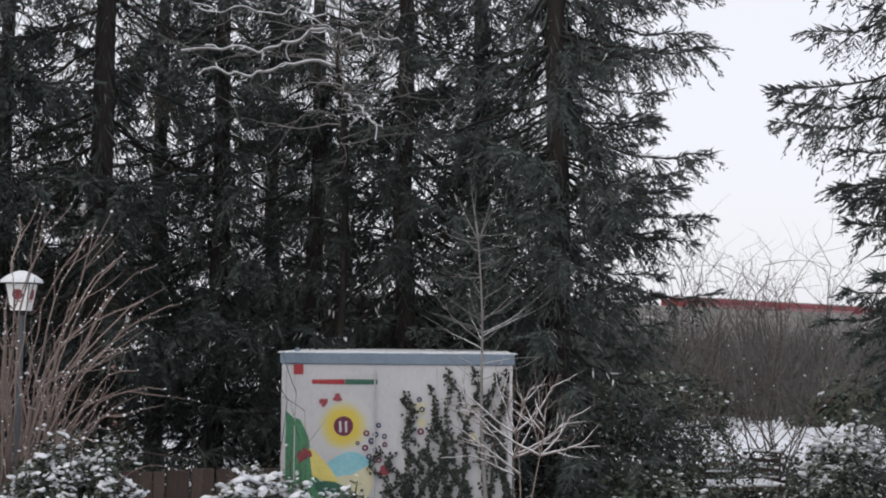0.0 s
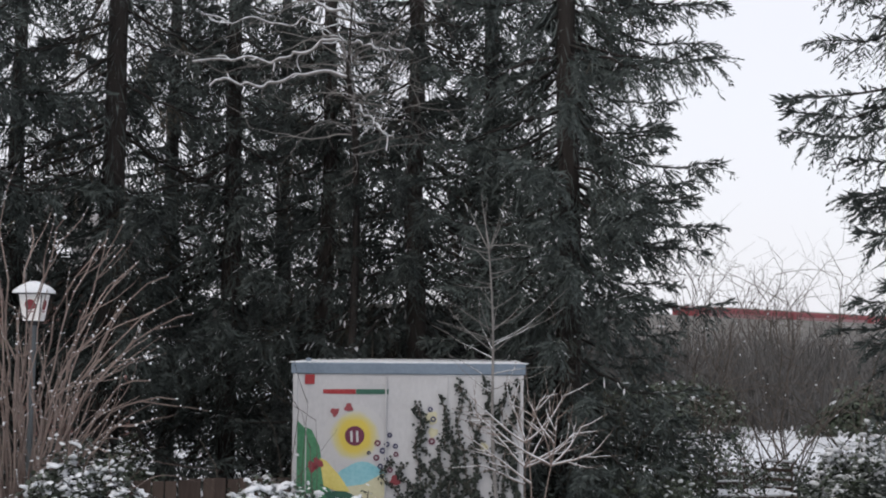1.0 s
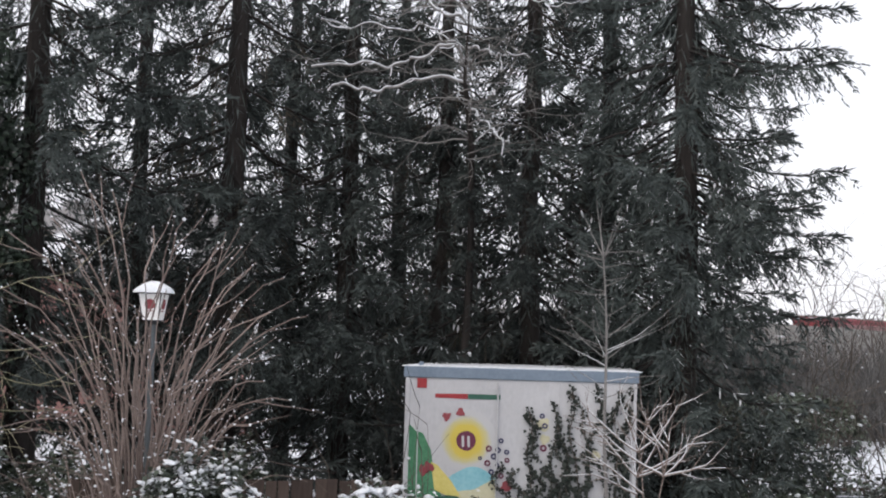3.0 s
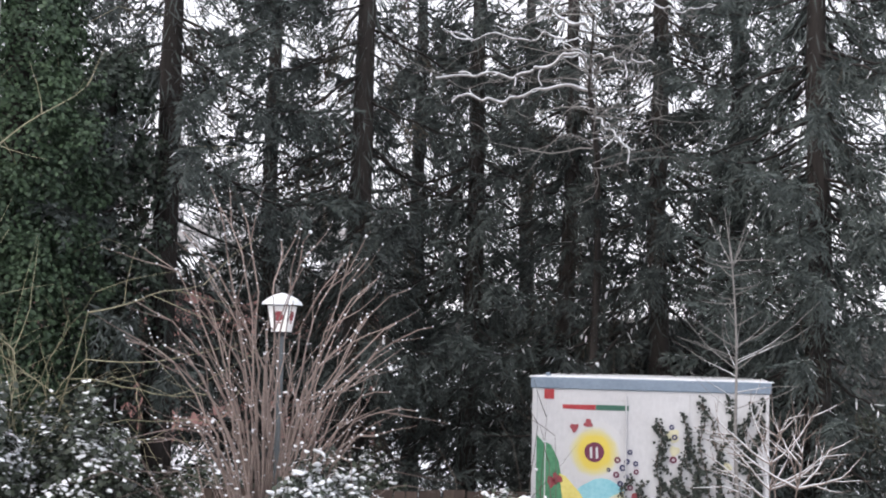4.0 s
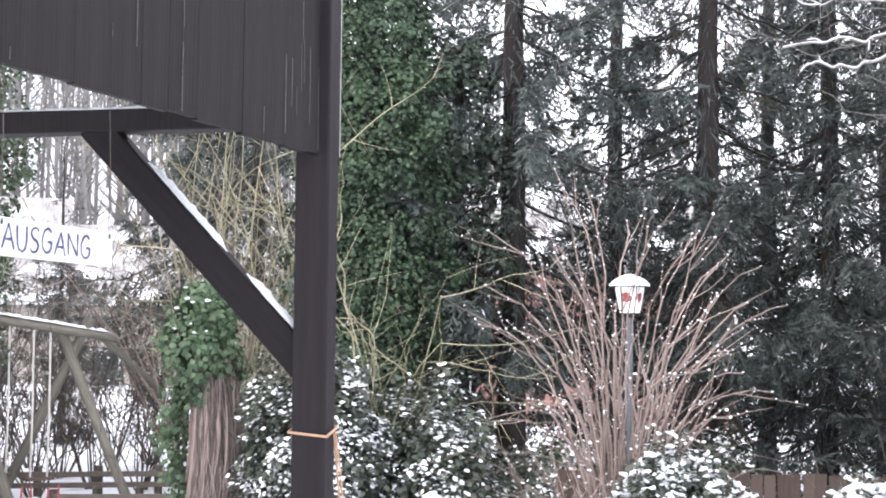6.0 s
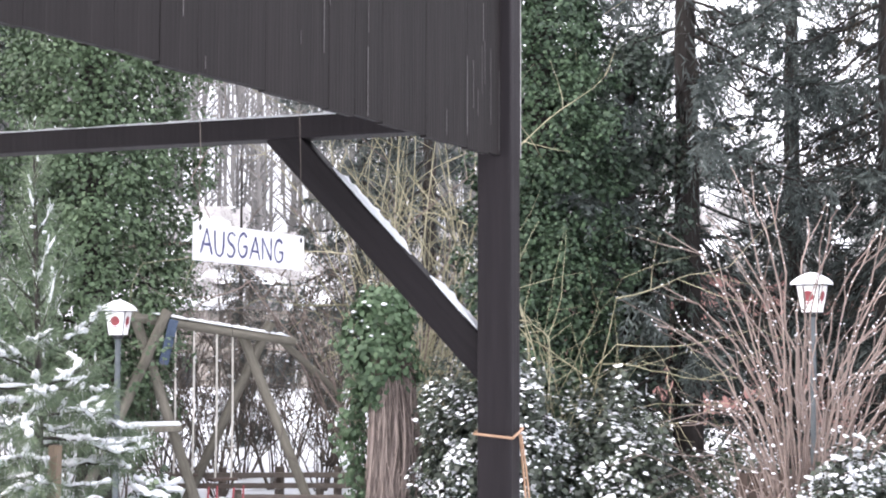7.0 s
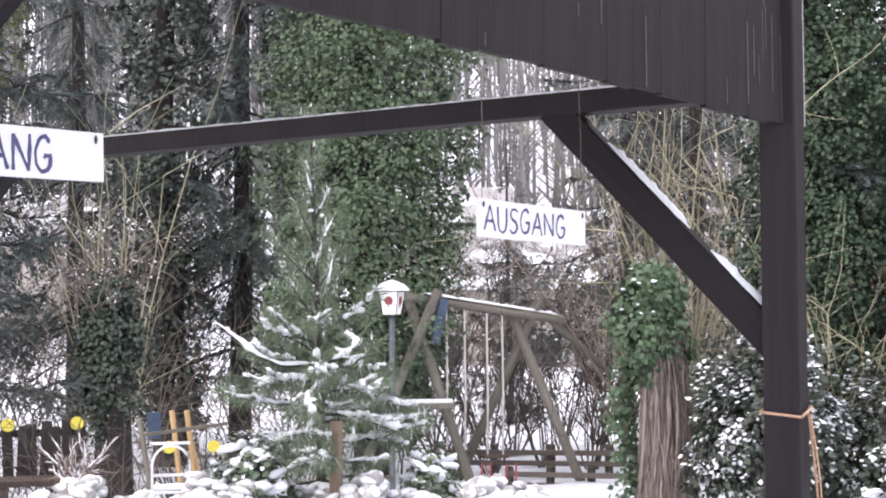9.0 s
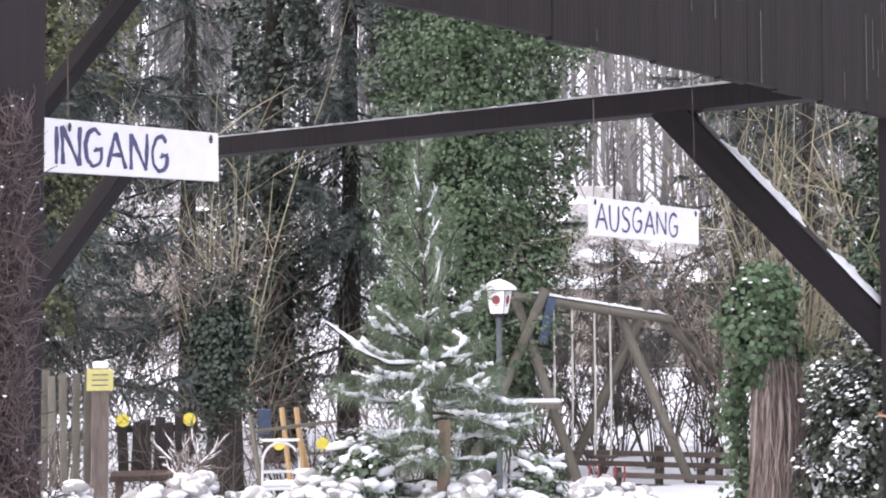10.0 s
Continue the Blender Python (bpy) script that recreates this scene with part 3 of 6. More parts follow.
flat("lake", disc(*sk((622, 822))[0], 42 * PX, 0.06, seed=4, ry=24 * PX), CYAN, 0.003, "light blue lake")
flat("yellow_field", sk((549, 790), (560, 795), (585, 822), (602, 848), (575, 846), (556, 838)), YELLOW, 0.007)
flat("olive_patch", sk((590, 840), (625, 835), (660, 815), (664, 850), (650, 880), (615, 872)), PALEYELLOW, 0.005)
for x, y in ((574, 711), (598, 703), (537, 805), (545, 800), (680, 828)):
    flat("red_flower", disc(*sk((x, y))[0], (7 if y < 800 else 9) * PX, 0.22, 18, int(x)), DARKRED, 0.009)
flat("pink_leaf", sk((497, 690), (505, 700), (503, 720), (497, 722)), DARKRED, 0.002)
for i, (x, y, r) in enumerate(((649, 764, 5.5), (665, 766, 5), (658, 777, 5.5), (647, 789, 5.5), (664, 792, 4), (654, 804, 5), (671, 810, 5), (670, 750, 4.5), (680, 769, 4.5), (681, 783, 4.5), (634, 781, 3.5), (740, 705, 4.5), (743, 760, 6), (745, 722, 5))):
    bm = bmesh.new()
    c = sk((x, y))[0]
    ro, ri = r * PX, r * PX * 0.45
    vo = [bm.verts.new((c[0] + ro * math.cos(a), 0, BOX_H - c[1] + ro * math.sin(a))) for a in np.linspace(0, 2 * math.pi, 15)[:-1]]
    vi = [bm.verts.new((c[0] + ri * math.cos(a), 0, BOX_H - c[1] + ri * math.sin(a))) for a in np.linspace(0, 2 * math.pi, 15)[:-1]]
    for q in range(14):
        bm.faces.new((vo[q], vo[(q + 1) % 14], vi[(q + 1) % 14], vi[q]))
    ret = bmesh.ops.extrude_face_region(bm, geom=bm.faces[:])
    bmesh.ops.translate(bm, vec=(0, -0.002, 0), verts=[g for g in ret["geom"] if isinstance(g, bmesh.types.BMVert)])
    bmesh.ops.recalc_face_normals(bm, faces=bm.faces[:])
    part("ring_flower", bm, INK if i % 3 else PLUM, box, m=pose(0, 0.011, 0))
for x, y, w, h in ((612, 655, 16, 18), (655, 655, 22, 14), (700, 660, 14, 12), (742, 655, 20, 14), (690, 690, 18, 12), (683, 700, 20, 8)):
    flat("pale_patch", sk((x - w / 2, y - h / 2), (x + w / 2, y - h / 2 + 1), (x + w / 2 - 2, y + h / 2), (x - w / 2 + 2, y + h / 2)), WHITEBOARD, 0.001 + 0.0005)
for x, y, r in ((742, 720, 16), (830, 770, 14), (745, 745, 12)):
    flat("yellow_blossom", disc(*sk((x, y))[0], r * PX * 0.7, 0.15, 18, x), PALEYELLOW, 0.002)
# white door edge on the right and a thin drain pipe
part("white_rail", block(0.03, 0.03, 0.55, 0.006, True), WHITEWALL, box, m=pose(BOX_W - 0.04, -0.06, BOX_H - 0.75))
part("drain_pipe", rod(0.008, 0.008, 1.4, 8), WHITEWALL, box, m=pose((663 - 497) * PX, 0.0, BOX_H - 1.6))

# ivy that climbs the container's front
ivh, ivs = Heap(), Heap()
rg = np.random.default_rng(21)


def leaves(heap, rg, pts, size, spread, out):
    """Ivy leaves scattered round points, facing roughly along out."""
    pts = np.asarray(pts, float)
    n = len(pts)
    base = pts + rg.normal(0, spread, (n, 3))
    nrm = unit(np.broadcast_to(out, (n, 3)) + rg.normal(0, 0.45, (n, 3)))
    way = unit(np.cross(nrm, rg.normal(0, 1, (n, 3))) + np.array([0, 0, -0.6]))
    way = unit(way - nrm * (way * nrm).sum(1)[:, None])
    side = np.cross(nrm, way)
    ln = size * rg.uniform(0.6, 1.25, n)
    blades(heap, base - way * ln[:, None] * 0.5, way, side, ln, ln * rg.uniform(0.75, 1.0, n), 0.38)


def vine(x0, y0, x1, y1, wob, dens, seed):
    rg = np.random.default_rng(seed)
    n = int(math.hypot(x1 - x0, y1 - y0) * dens * 0.75)
    t = np.linspace(0, 1, n)
    sx_ = x0 + (x1 - x0) * t + wob * np.sin(t * 9 + seed) + wob * 0.6 * np.sin(t * 17 + seed)
    sy_ = y0 + (y1 - y0) * t
    v = np.stack([(sx_ - 497) * PX, np.full(n, -0.02), BOX_H - (sy_ - 622) * PX], 1)
    tube(ivs, v[::3] if n > 9 else v, np.full(len(v[::3] if n > 9 else v), 0.006), 4)
    leaves(ivh, rg, np.repeat(v, 2, 0), 0.04, 0.02, np.array([0, -1.0, 0.25]))


for i, q in enumerate(((728, 905, 716, 695, 4, 0.55), (760, 905, 762, 680, 5, 0.5), (795, 905, 772, 720, 5, 0.9), (770, 905, 778, 745, 8, 0.7), (740, 905, 690, 800, 8, 0.9), (700, 905, 660, 790, 10, 0.6), (812, 905, 786, 655, 5, 0.45),
                       (815, 905, 835, 650, 6, 0.7), (838, 800, 790, 660, 5, 0.4), (730, 780, 722, 700, 6, 0.9), (790, 780, 830, 760, 3, 0.7), (862, 905, 868, 660, 6, 0.9), (885, 905, 878, 680, 8, 0.9), (750, 905, 705, 840, 10, 1.2), (720, 905, 735, 800, 9, 1.3), (745, 905, 760, 790, 10, 1.3), (785, 905, 800, 800, 9, 1.2), (820, 905, 815, 815, 10, 1.2), (705, 905, 690, 850, 9, 1.2), (880, 905, 890, 655, 9, 1.2), (858, 905, 850, 700, 7, 0.8))):
    vine(*q, 31 + i)
ivy = thing("climbing_ivy", box_m, "dark ivy climbing the white container wall", "ivy")
put("ivy_leaves", ivh, mat("blackish_ivy_leaves", (0.008, 0.012, 0.01), (0.026, 0.034, 0.027), 3, 0.5, 0, 30, island=0.5), ivy)
tagged(put("ivy_stems", ivs, TWIG_DARK, ivy), kind="stuff")
tagged(ivy.children[0], kind="stuff")

# ---- the brown board fence in front of the container ----
fence = thing("board_fence", Matrix.Identity(4), "low brown board fence with snow on its rail", "fence")
f0, f1 = Vector((-4.6, 12.35, 0)), Vector((-1.5, 12.98, 0))
fd = (f1 - f0).normalized()
fn_ = Vector((fd.y, -fd.x, 0))
rg = np.random.default_rng(8)
n = int((f1 - f0).length / 0.115)
for i in range(n):
    p = f0 + fd * (i + 0.5) * 0.115
    top = 0.29 + 0.05 * (p - f0).length / 3 * 0.6 + rg.uniform(-0.012, 0.012)
    part("fence_board", block(0.107, 0.02, top + 1.0, 0.004, True), FENCEWOOD, fence, m=frame_of(Vector((p.x, p.y, -1.0)), fd, Vector((-fd.y, fd.x, 0))) @ pose(0, 0, 0, 0, rg.uniform(-0.5, 0.5), 0))
for z in (-0.1,):
    bar("rail", f0 + fn_ * -0.03 + Vector((0, 0, z)), f1 + fn_ * -0.03 + Vector((0, 0, z)), 0.04, 0.07, FENCEWOOD, fence)


# ---- spruces ----
def spruce_meshes(seed, height, reach, low, dense_to, trunk_r, gap=0.15, dry=0.25, droop=1.0, skirt=1.0, fat=1.0, flare=(2.0, 5.6)):
    """Meshes of one spruce standing on z = 0: trunk with limbs, green crown, dry twigs, snow."""
    rg = np.random.default_rng(seed)
    trunk, crown, drytw, snow = Heap(), Heap(), Heap(), Heap()
    zz = np.linspace(0, height, 14)
    lean = np.cumsum(rg.normal(0, 0.02, (14, 2)), 0)
    tp = np.column_stack([lean, zz])
    tube(trunk, tp, 0.82 * trunk_r * (1 - zz / height) ** 0.8 + 0.015, 10)
    z = low
    while z < height - 0.4:
        fine = z < dense_to
        z += gap * rg.uniform(0.6, 1.4) * (1 if fine else 3.0)
        rel = (z - low) / (height - low)
        a = rg.uniform(0, 2 * math.pi)
        ln = reach * (0.45 + 0.6 * min(1, 1.25 - rel)) * rg.uniform(0.55, 1.12) * (1 - rel ** 2.2) + 0.2
        ln *= skirt + (1 - skirt) * float(smooth(*flare, z))
        out = np.array([math.cos(a), math.sin(a), 0])
        m = 12
        t = np.linspace(0, 1, m)
        sag = droop * (-0.38 * ln * t + 0.22 * ln * np.maximum(0, t - 0.55) ** 1.2 * 2.2)
        cen = np.array([np.interp(z, zz, tp[:, 0]), np.interp(z, zz, tp[:, 1]), z])
        wob = np.cumsum(rg.normal(0, 0.012 * ln, (m, 3)), 0)
        pts = cen + out * (t * ln)[:, None] + np.column_stack([0 * t, 0 * t, sag]) + wob
        tube(trunk, pts, 0.006 + 0.02 * (1 - t) * ln / 2, 3)
        side = np.cross(out, [0, 0, 1.0])
        nb = int(ln / (0.075 if fine else 0.2))
        if nb < 2:
            continue
        tb = rg.uniform(0.12, 1.0, nb) ** 0.8
        base = np.stack([np.interp(tb, t, pts[:, c]) for c in range(3)], 1)
        sgn = rg.choice([-1, 1], nb)
        l2 = 0.66 * (1 - 0.68 * tb ** 1.5) * rg.uniform(0.5, 1.3, nb) * (0.55 + 0.25 * ln) * np.where(tb < 0.3, 0.7, 1)
        hang = (rg.uniform(0.5, 3.4, nb) * (1 - tb ** 3) - 0.15 * tb ** 4) * droop
        d2 = unit(out * rg.uniform(0.35, 1.0, nb)[:, None] + side * (sgn * rg.uniform(0.25, 1.0, nb))[:, None] - np.array([0, 0, 1.0]) * hang[:, None])
        # shoots along each side branch
        ns = 16 if fine else 4
        ts = (np.arange(ns) + 0.6) / ns
        curl = np.array([0, 0, -0.22])
        b = base[:, None, :] + d2[:, None, :] * (l2[:, None] * ts)[..., None] + curl * (l2[:, None] * ts ** 2)[..., None]
        perp = unit(np.cross(d2, [0, 0, 1.0]) + 1e-3)
        alt = np.where(np.arange(ns) % 2, 1, -1)[None, :, None]
        w = unit(d2[:, None, :] * 0.75 + perp[:, None, :] * alt * 0.75 + rg.normal(0, 0.28, (nb, ns, 3)) + np.array([0, 0, -0.25]))
        sl = (0.085 + 0.085 * rg.random((nb, ns))) * (1.05 - 0.45 * ts)[None] * (1 if fine else 2.2)
        sd = unit(np.cross(w, rg.normal(0, 1, (nb, ns, 3))))
        is_dry = (tb < 0.4) & (rg.random(nb) < dry * 1.6)
        for hp_, mask in ((crown, ~is_dry), (drytw, is_dry)):
            if mask.any():
                wd = 0.0175 if hp_ is crown else 0.01
                blades(hp_, b[mask].reshape(-1, 3), w[mask].reshape(-1, 3), sd[mask].reshape(-1, 3), sl[mask].ravel(), wd * fat * (1 if fine else 2.6), 0.5)
                axis = base[mask]
                sd2 = unit(np.cross(d2[mask], rg.normal(0, 1, (mask.sum(), 3))))
                blades(hp_, axis, unit(d2[mask] + curl * 0.7), sd2, l2[mask] * 1.0, 0.014, 0.5)
        # shoots on the limb itself, dense to its tip
        nl = int(ln / (0.022 if fine else 0.09))
        tl = rg.uniform(0.3, 1.0, nl) ** 0.75
        bl = np.stack([np.interp(tl, t, pts[:, c]) for c in range(3)], 1)
        wl_ = unit(out * 0.8 + side * (rg.choice([-1, 1], nl) * rg.uniform(0.3, 0.9, nl))[:, None] + rg.normal(0, 0.25, (nl, 3)) + np.array([0, 0, 0.1]))
        blades(crown, bl, wl_, unit(np.cross(wl_, rg.normal(0, 1, (nl, 3)))), rg.uniform(0.09, 0.19, nl) * (1 if fine else 2), 0.019 * fat * (1 if fine else 2.6), 0.5)
        # snow lies on some limbs
        if fine and rg.random() < 0.75:
            k = rg.random(nb) < 0.4
            if k.any():
                blades(snow, base[k] + np.array([0, 0, 0.012]), unit(d2[k] * np.array([1, 1, 0.35])), unit(np.cross(d2[k], [0, 0, 1.0])), l2[k] * 0.3, 0.024, 0.5)
            tt = rg.uniform(0.4, 0.95, int(ln * 4))
            q = np.stack([np.interp(tt, t, pts[:, c]) for c in range(3)], 1) + np.array([0, 0, 0.02])
            blades(snow, q, unit(out + rg.normal(0, 0.25, (len(tt), 3)) * np.array([1, 1, 0.4])), unit(side + rg.normal(0, 0.3, (len(tt), 3))), rg.uniform(0.06, 0.16, len(tt)), 0.022, 0.5)
    # short hanging twigs close to the trunk
    n = 2800
    a, z = rg.uniform(0, 2 * math.pi, n), rg.uniform(low, min(height, dense_to), n)
    out = np.stack([np.cos(a), np.sin(a), -0.2 - 1.3 * rg.random(n)], 1)
    cen = np.stack([np.interp(z, zz, tp[:, 0]), np.interp(z, zz, tp[:, 1]), z], 1)
    bs_ = cen + np.stack([np.cos(a), np.sin(a), 0 * a], 1) * (trunk_r * rg.uniform(0.6, 3.4, n))[:, None]
    w = unit(out + rg.normal(0, 0.3, (n, 3)))
    blades(crown, bs_, w, unit(np.cross(w, rg.normal(0, 1, (n, 3)))), rg.uniform(0.16, 0.5, n), 0.019, 0.5)
    return trunk.mesh("trunk", BARK, True), crown.mesh("crown", NEEDLE), drytw.mesh("dry_twigs", NEEDLE_BROWN), snow.mesh("snow", SNOW)


KINDS = [spruce_meshes(101, 13, 2.4, 0.2, 7.6, 0.2, 0.042, 0.12, 1.0, 0.68, 1.22, (3.9, 6.0)), spruce_meshes(102, 14, 2.1, 0.3, 7.7, 0.17, 0.094, 0.4, 1.25, 1.0, 1.15),
         spruce_meshes(103, 12, 1.9, 0.2, 7.6, 0.15, 0.094, 0.35, 1.2), spruce_meshes(104, 13.5, 2.4, 1.9, 7.8, 0.23, 0.122, 0.5, 1.3, 1.0, 1.4),
         spruce_meshes(105, 13, 1.85, 0.2, 7.6, 0.2, 0.052, 0.15, 0.95, 0.5, 1.3), spruce_meshes(106, 13, 2.2, 1.2, 8.2, 0.18, 0.17, 0.4, 1.2, 1.0, 1.9)]


def spruce(kind, d, az, turn, size, label):
    x, y = polar(d, az)
    t = thing("spruce", pose(x, y, gz(x, y) - 0.05, 0, 0, turn) @ Matrix.Diagonal((size, size, size, 1)), label, "spruce", "row of spruces")
    for nm, me in zip(("trunk", "crown", "dry_foliage", "snow"), KINDS[kind]):
        ob = new(nm, me)
        ob.parent = t
        if nm != "trunk":
            tagged(ob, kind="stuff")
    return t


DENSE, THIN = "tall dark spruce with drooping boughs flecked with snow", "tall spruce with a bare lower trunk and hanging dry twigs"
for kind, d, az, turn, size, label in (
        (0, 16.0, -4.8, 20, 1.0, DENSE), (1, 17.2, 1.4, 80, 1.0, DENSE), (5, 19.5, -1.8, 200, 1.05, DENSE), (2, 17.4, 5.6, 140, 1.0, DENSE),
        (1, 18.2, 9.6, 300, 1.0, THIN), (3, 17.6, 14.4, 10, 1.0, THIN), (5, 20.0, 18.3, 60, 1.0, DENSE), (3, 17.0, 22.3, 120, 1.0, THIN),
        (4, 14.4, -20.8, 200, 0.95, DENSE), (5, 20.5, 26.5, 240, 1.0, THIN), (5, 22.0, 12.0, 15, 1.0, THIN), (5, 22.5, 7.4, 30, 1.0, THIN),
        (5, 26.0, 36.2, 100, 0.95, DENSE), (5, 18.2, 52.3, 50, 1.0, THIN), (5, 21.0, 64.6, 150, 1.0, DENSE), (5, 22.0, 58.8, 210, 1.0, THIN), (3, 15.5, 66.0, 70, 1.0, THIN),
        (5, 24.0, 33.0, 260, 1.0, DENSE), (2, 24.0, 41.0, 40, 0.43, "small dark spruce on the snowy slope")):
    spruce(kind, d, az, turn, size, label)


# ---- ivy-clad trunks ----
def ivy_tree(d, az, radius, height, seed, lower, label, leaf=0.07, n=15000, material=IVY):
    x, y = polar(d, az)
    t = thing("ivy_clad_tree", pose(x, y, gz(x, y) - 0.05), label, "tree", "ivy-clad trees")
    rg = np.random.default_rng(seed)
    tr, lv = Heap(), Heap()
    zz = np.linspace(0, height, 10)
    tube(tr, np.column_stack([0.06 * np.sin(zz), 0.05 * np.cos(zz * 0.7), zz]), 0.22 - 0.13 * zz / height, 10)
    for i in range(40):
        z = rg.uniform(lower, height)
        a = rg.uniform(0, 6.28)
        r = radius * rg.uniform(0.6, 1.15)
        tube(tr, [(0, 0, z), (0.5 * r * math.cos(a), 0.5 * r * math.sin(a), z + 0.1), (r * math.cos(a), r * math.sin(a), z + 0.05)], (0.02, 0.012, 0.004), 4)
    per = 80
    nc = n // per
    a, z = rg.uniform(0, 2 * math.pi, nc), lower + (height - lower) * rg.random(nc)
    bump_ = 0.18 * np.sin(a * 2 + z * 1.3 + seed) + 0.12 * np.sin(a * 5 - z * 2.3)
    r = radius * (0.72 + bump_ + 0.22 * rg.random(nc)) * (0.65 + 0.35 * smooth(lower, lower + 1.2, z)) * (1 - 0.35 * smooth(height - 2, height, z)) * (1 - 0.6 * smooth(height - 0.7, height, z))
    far_out = rg.random(nc) < 0.16
    r = np.where(far_out, r * rg.uniform(1.05, 1.4, nc), r)
    z = z + 0.45 * np.sin(a * 2.3 + seed) * (1 - smooth(lower, lower + 1.0, z))
    c = np.repeat(np.stack([r * np.cos(a), r * np.sin(a), z], 1), per, 0)
    rc = np.repeat(rg.uniform(0.12, 0.36, nc) * (0.6 + 0.4 * radius), per)
    aim = np.repeat(np.stack([np.cos(a), np.sin(a), 0.5 + 0 * a], 1), per, 0)
    dr = unit(rg.normal(0, 1, (nc * per, 3)) + aim * 0.8)
    p = c + dr * (rc * (0.55 + 0.45 * rg.random(nc * per) ** 0.5))[:, None] * np.array([1, 1, 0.85])
    leaves(lv, rg, p, leaf, 0.015, dr + np.array([0, 0, 0.55]))
    nf = n // 2
    a, z = rg.uniform(0, 2 * math.pi, nf), lower + (height - lower) * rg.random(nf)
    r = radius * (0.5 + 0.4 * rg.random(nf)) * (0.65 + 0.35 * smooth(lower, lower + 1.2, z)) * (1 - 0.6 * smooth(height - 0.7, height, z))
    leaves(lv, rg, np.stack([r * np.cos(a), r * np.sin(a), z], 1), leaf * 1.15, 0.02, np.stack([np.cos(a), np.sin(a), 0.5 + 0 * a], 1))
    put("trunk", tr, BARK, t, smooth=True)
    tagged(put("ivy_leaves", lv, material, t), "glossy dark green ivy", kind="stuff")
    return t


ivy_tree(16.0, 46.9, 1.1, 7.2, 1, 0.6, "tree trunk wholly clad in glossy dark green ivy", 0.054, 50000)
ivy_tree(18.0, 55.2, 0.62, 8.0, 2, 0.3, "slender tree trunk wrapped in dark ivy", material=IVYDARK, n=10000)
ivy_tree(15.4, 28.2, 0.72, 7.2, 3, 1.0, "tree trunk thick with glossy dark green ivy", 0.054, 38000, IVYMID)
ivy_tree(16.6, 24.6, 0.6, 6.0, 4, 0.6, "spruce trunk partly covered in dark ivy", material=IVYDARK, n=9000)
ivy_tree(14.6, 65.6, 0.95, 8.0, 5, 1.9, "tree covered in yellowish green ivy", leaf=0.048, n=17000, material=IVYOLIVE)
ivy_tree(14.0, 57.5, 0.37, 2.35, 6, 1.05, "broken trunk wrapped in dark ivy", 0.05, 7000, IVYDARK)


# ---- bare shrubs and young trees ----
def shoot(heap, rg, p, d, ln, r, bend, up, steps=8, sides=4, wig=0.1):
    pts = [np.array(p, float)]
    d = unit(np.array(d, float))
    for i in range(steps):
        d = unit(d + rg.normal(0, wig, 3) + np.array([0, 0, up]) + bend)
        pts.append(pts[-1] + d * ln / steps)
    pts = np.array(pts)
    tube(heap, pts, np.linspace(r, max(0.0012, r * 0.25), steps + 1), sides)
    return pts


def twiggy(heap, rg, p, d, ln, r, level, up=0.03, wig=0.12, ratio=0.5, every=2, tips=None, spread=0.8):
    pts = shoot(heap, rg, p, d, ln, r, 0, up, 8 if level else 5, 4 if r > 0.009 else 3, wig)
    if tips is not None:
        tips.append(pts[-1])
        tips.extend(pts[3::2])
    if level > 0:
        for i in range(2, 9, every):
            dd = unit(pts[min(i + 1, 8)] - pts[i - 1])
            s_ = unit(np.cross(dd, rg.normal(0, 1, 3)))
            twiggy(heap, rg, pts[i], dd * 0.6 + s_ * spread, ln * ratio * rg.uniform(0.6, 1.2), r * 0.5, level - 1, up, wig, ratio, every + (level == 1), tips, spread)


def bare_shrub(name, x, y, label, category, stems, ln, r, spread, seed, material, level=1, up=0.02, wig=0.09, snow_bits=0.0, group="", bit=0.012, ratio=0.35, every=3, z=None):
    t = thing(name, pose(x, y, (gz(x, y) if z is None else z) - 0.03), label, category, group)
    rg = np.random.default_rng(seed)
    sn, tips = Heap(), []
    for i in range(stems):
        hp = Heap()
        a = rg.uniform(0, 6.28)
        k = spread * rg.random() ** 0.7
        twiggy(hp, rg, (0.16 * spread * math.cos(a) * rg.random(), 0.16 * spread * math.sin(a) * rg.random(), 0), (k * math.cos(a), k * math.sin(a), 1), ln * rg.uniform(0.5, 1.1), r * rg.uniform(0.6, 1.2), level, up, wig, ratio, every, tips)
        put("stem", hp, material, t)
    if snow_bits:
        for q in tips:
            if rg.random() < snow_bits:
                lump(sn, rg, q + np.array([0, 0, 0.004]), rg.uniform(0.6, 1.5, 3) * np.array([1, 1, 0.7]) * bit * rg.uniform(0.35, 1.5), 0.3, False)
        put("snow", sn, SNOW, t, "small caps of snow on buds and twigs", smooth=True)
    return t


# the big vase-shaped bush round the lantern
bx_, by_ = -3.6, 11.36


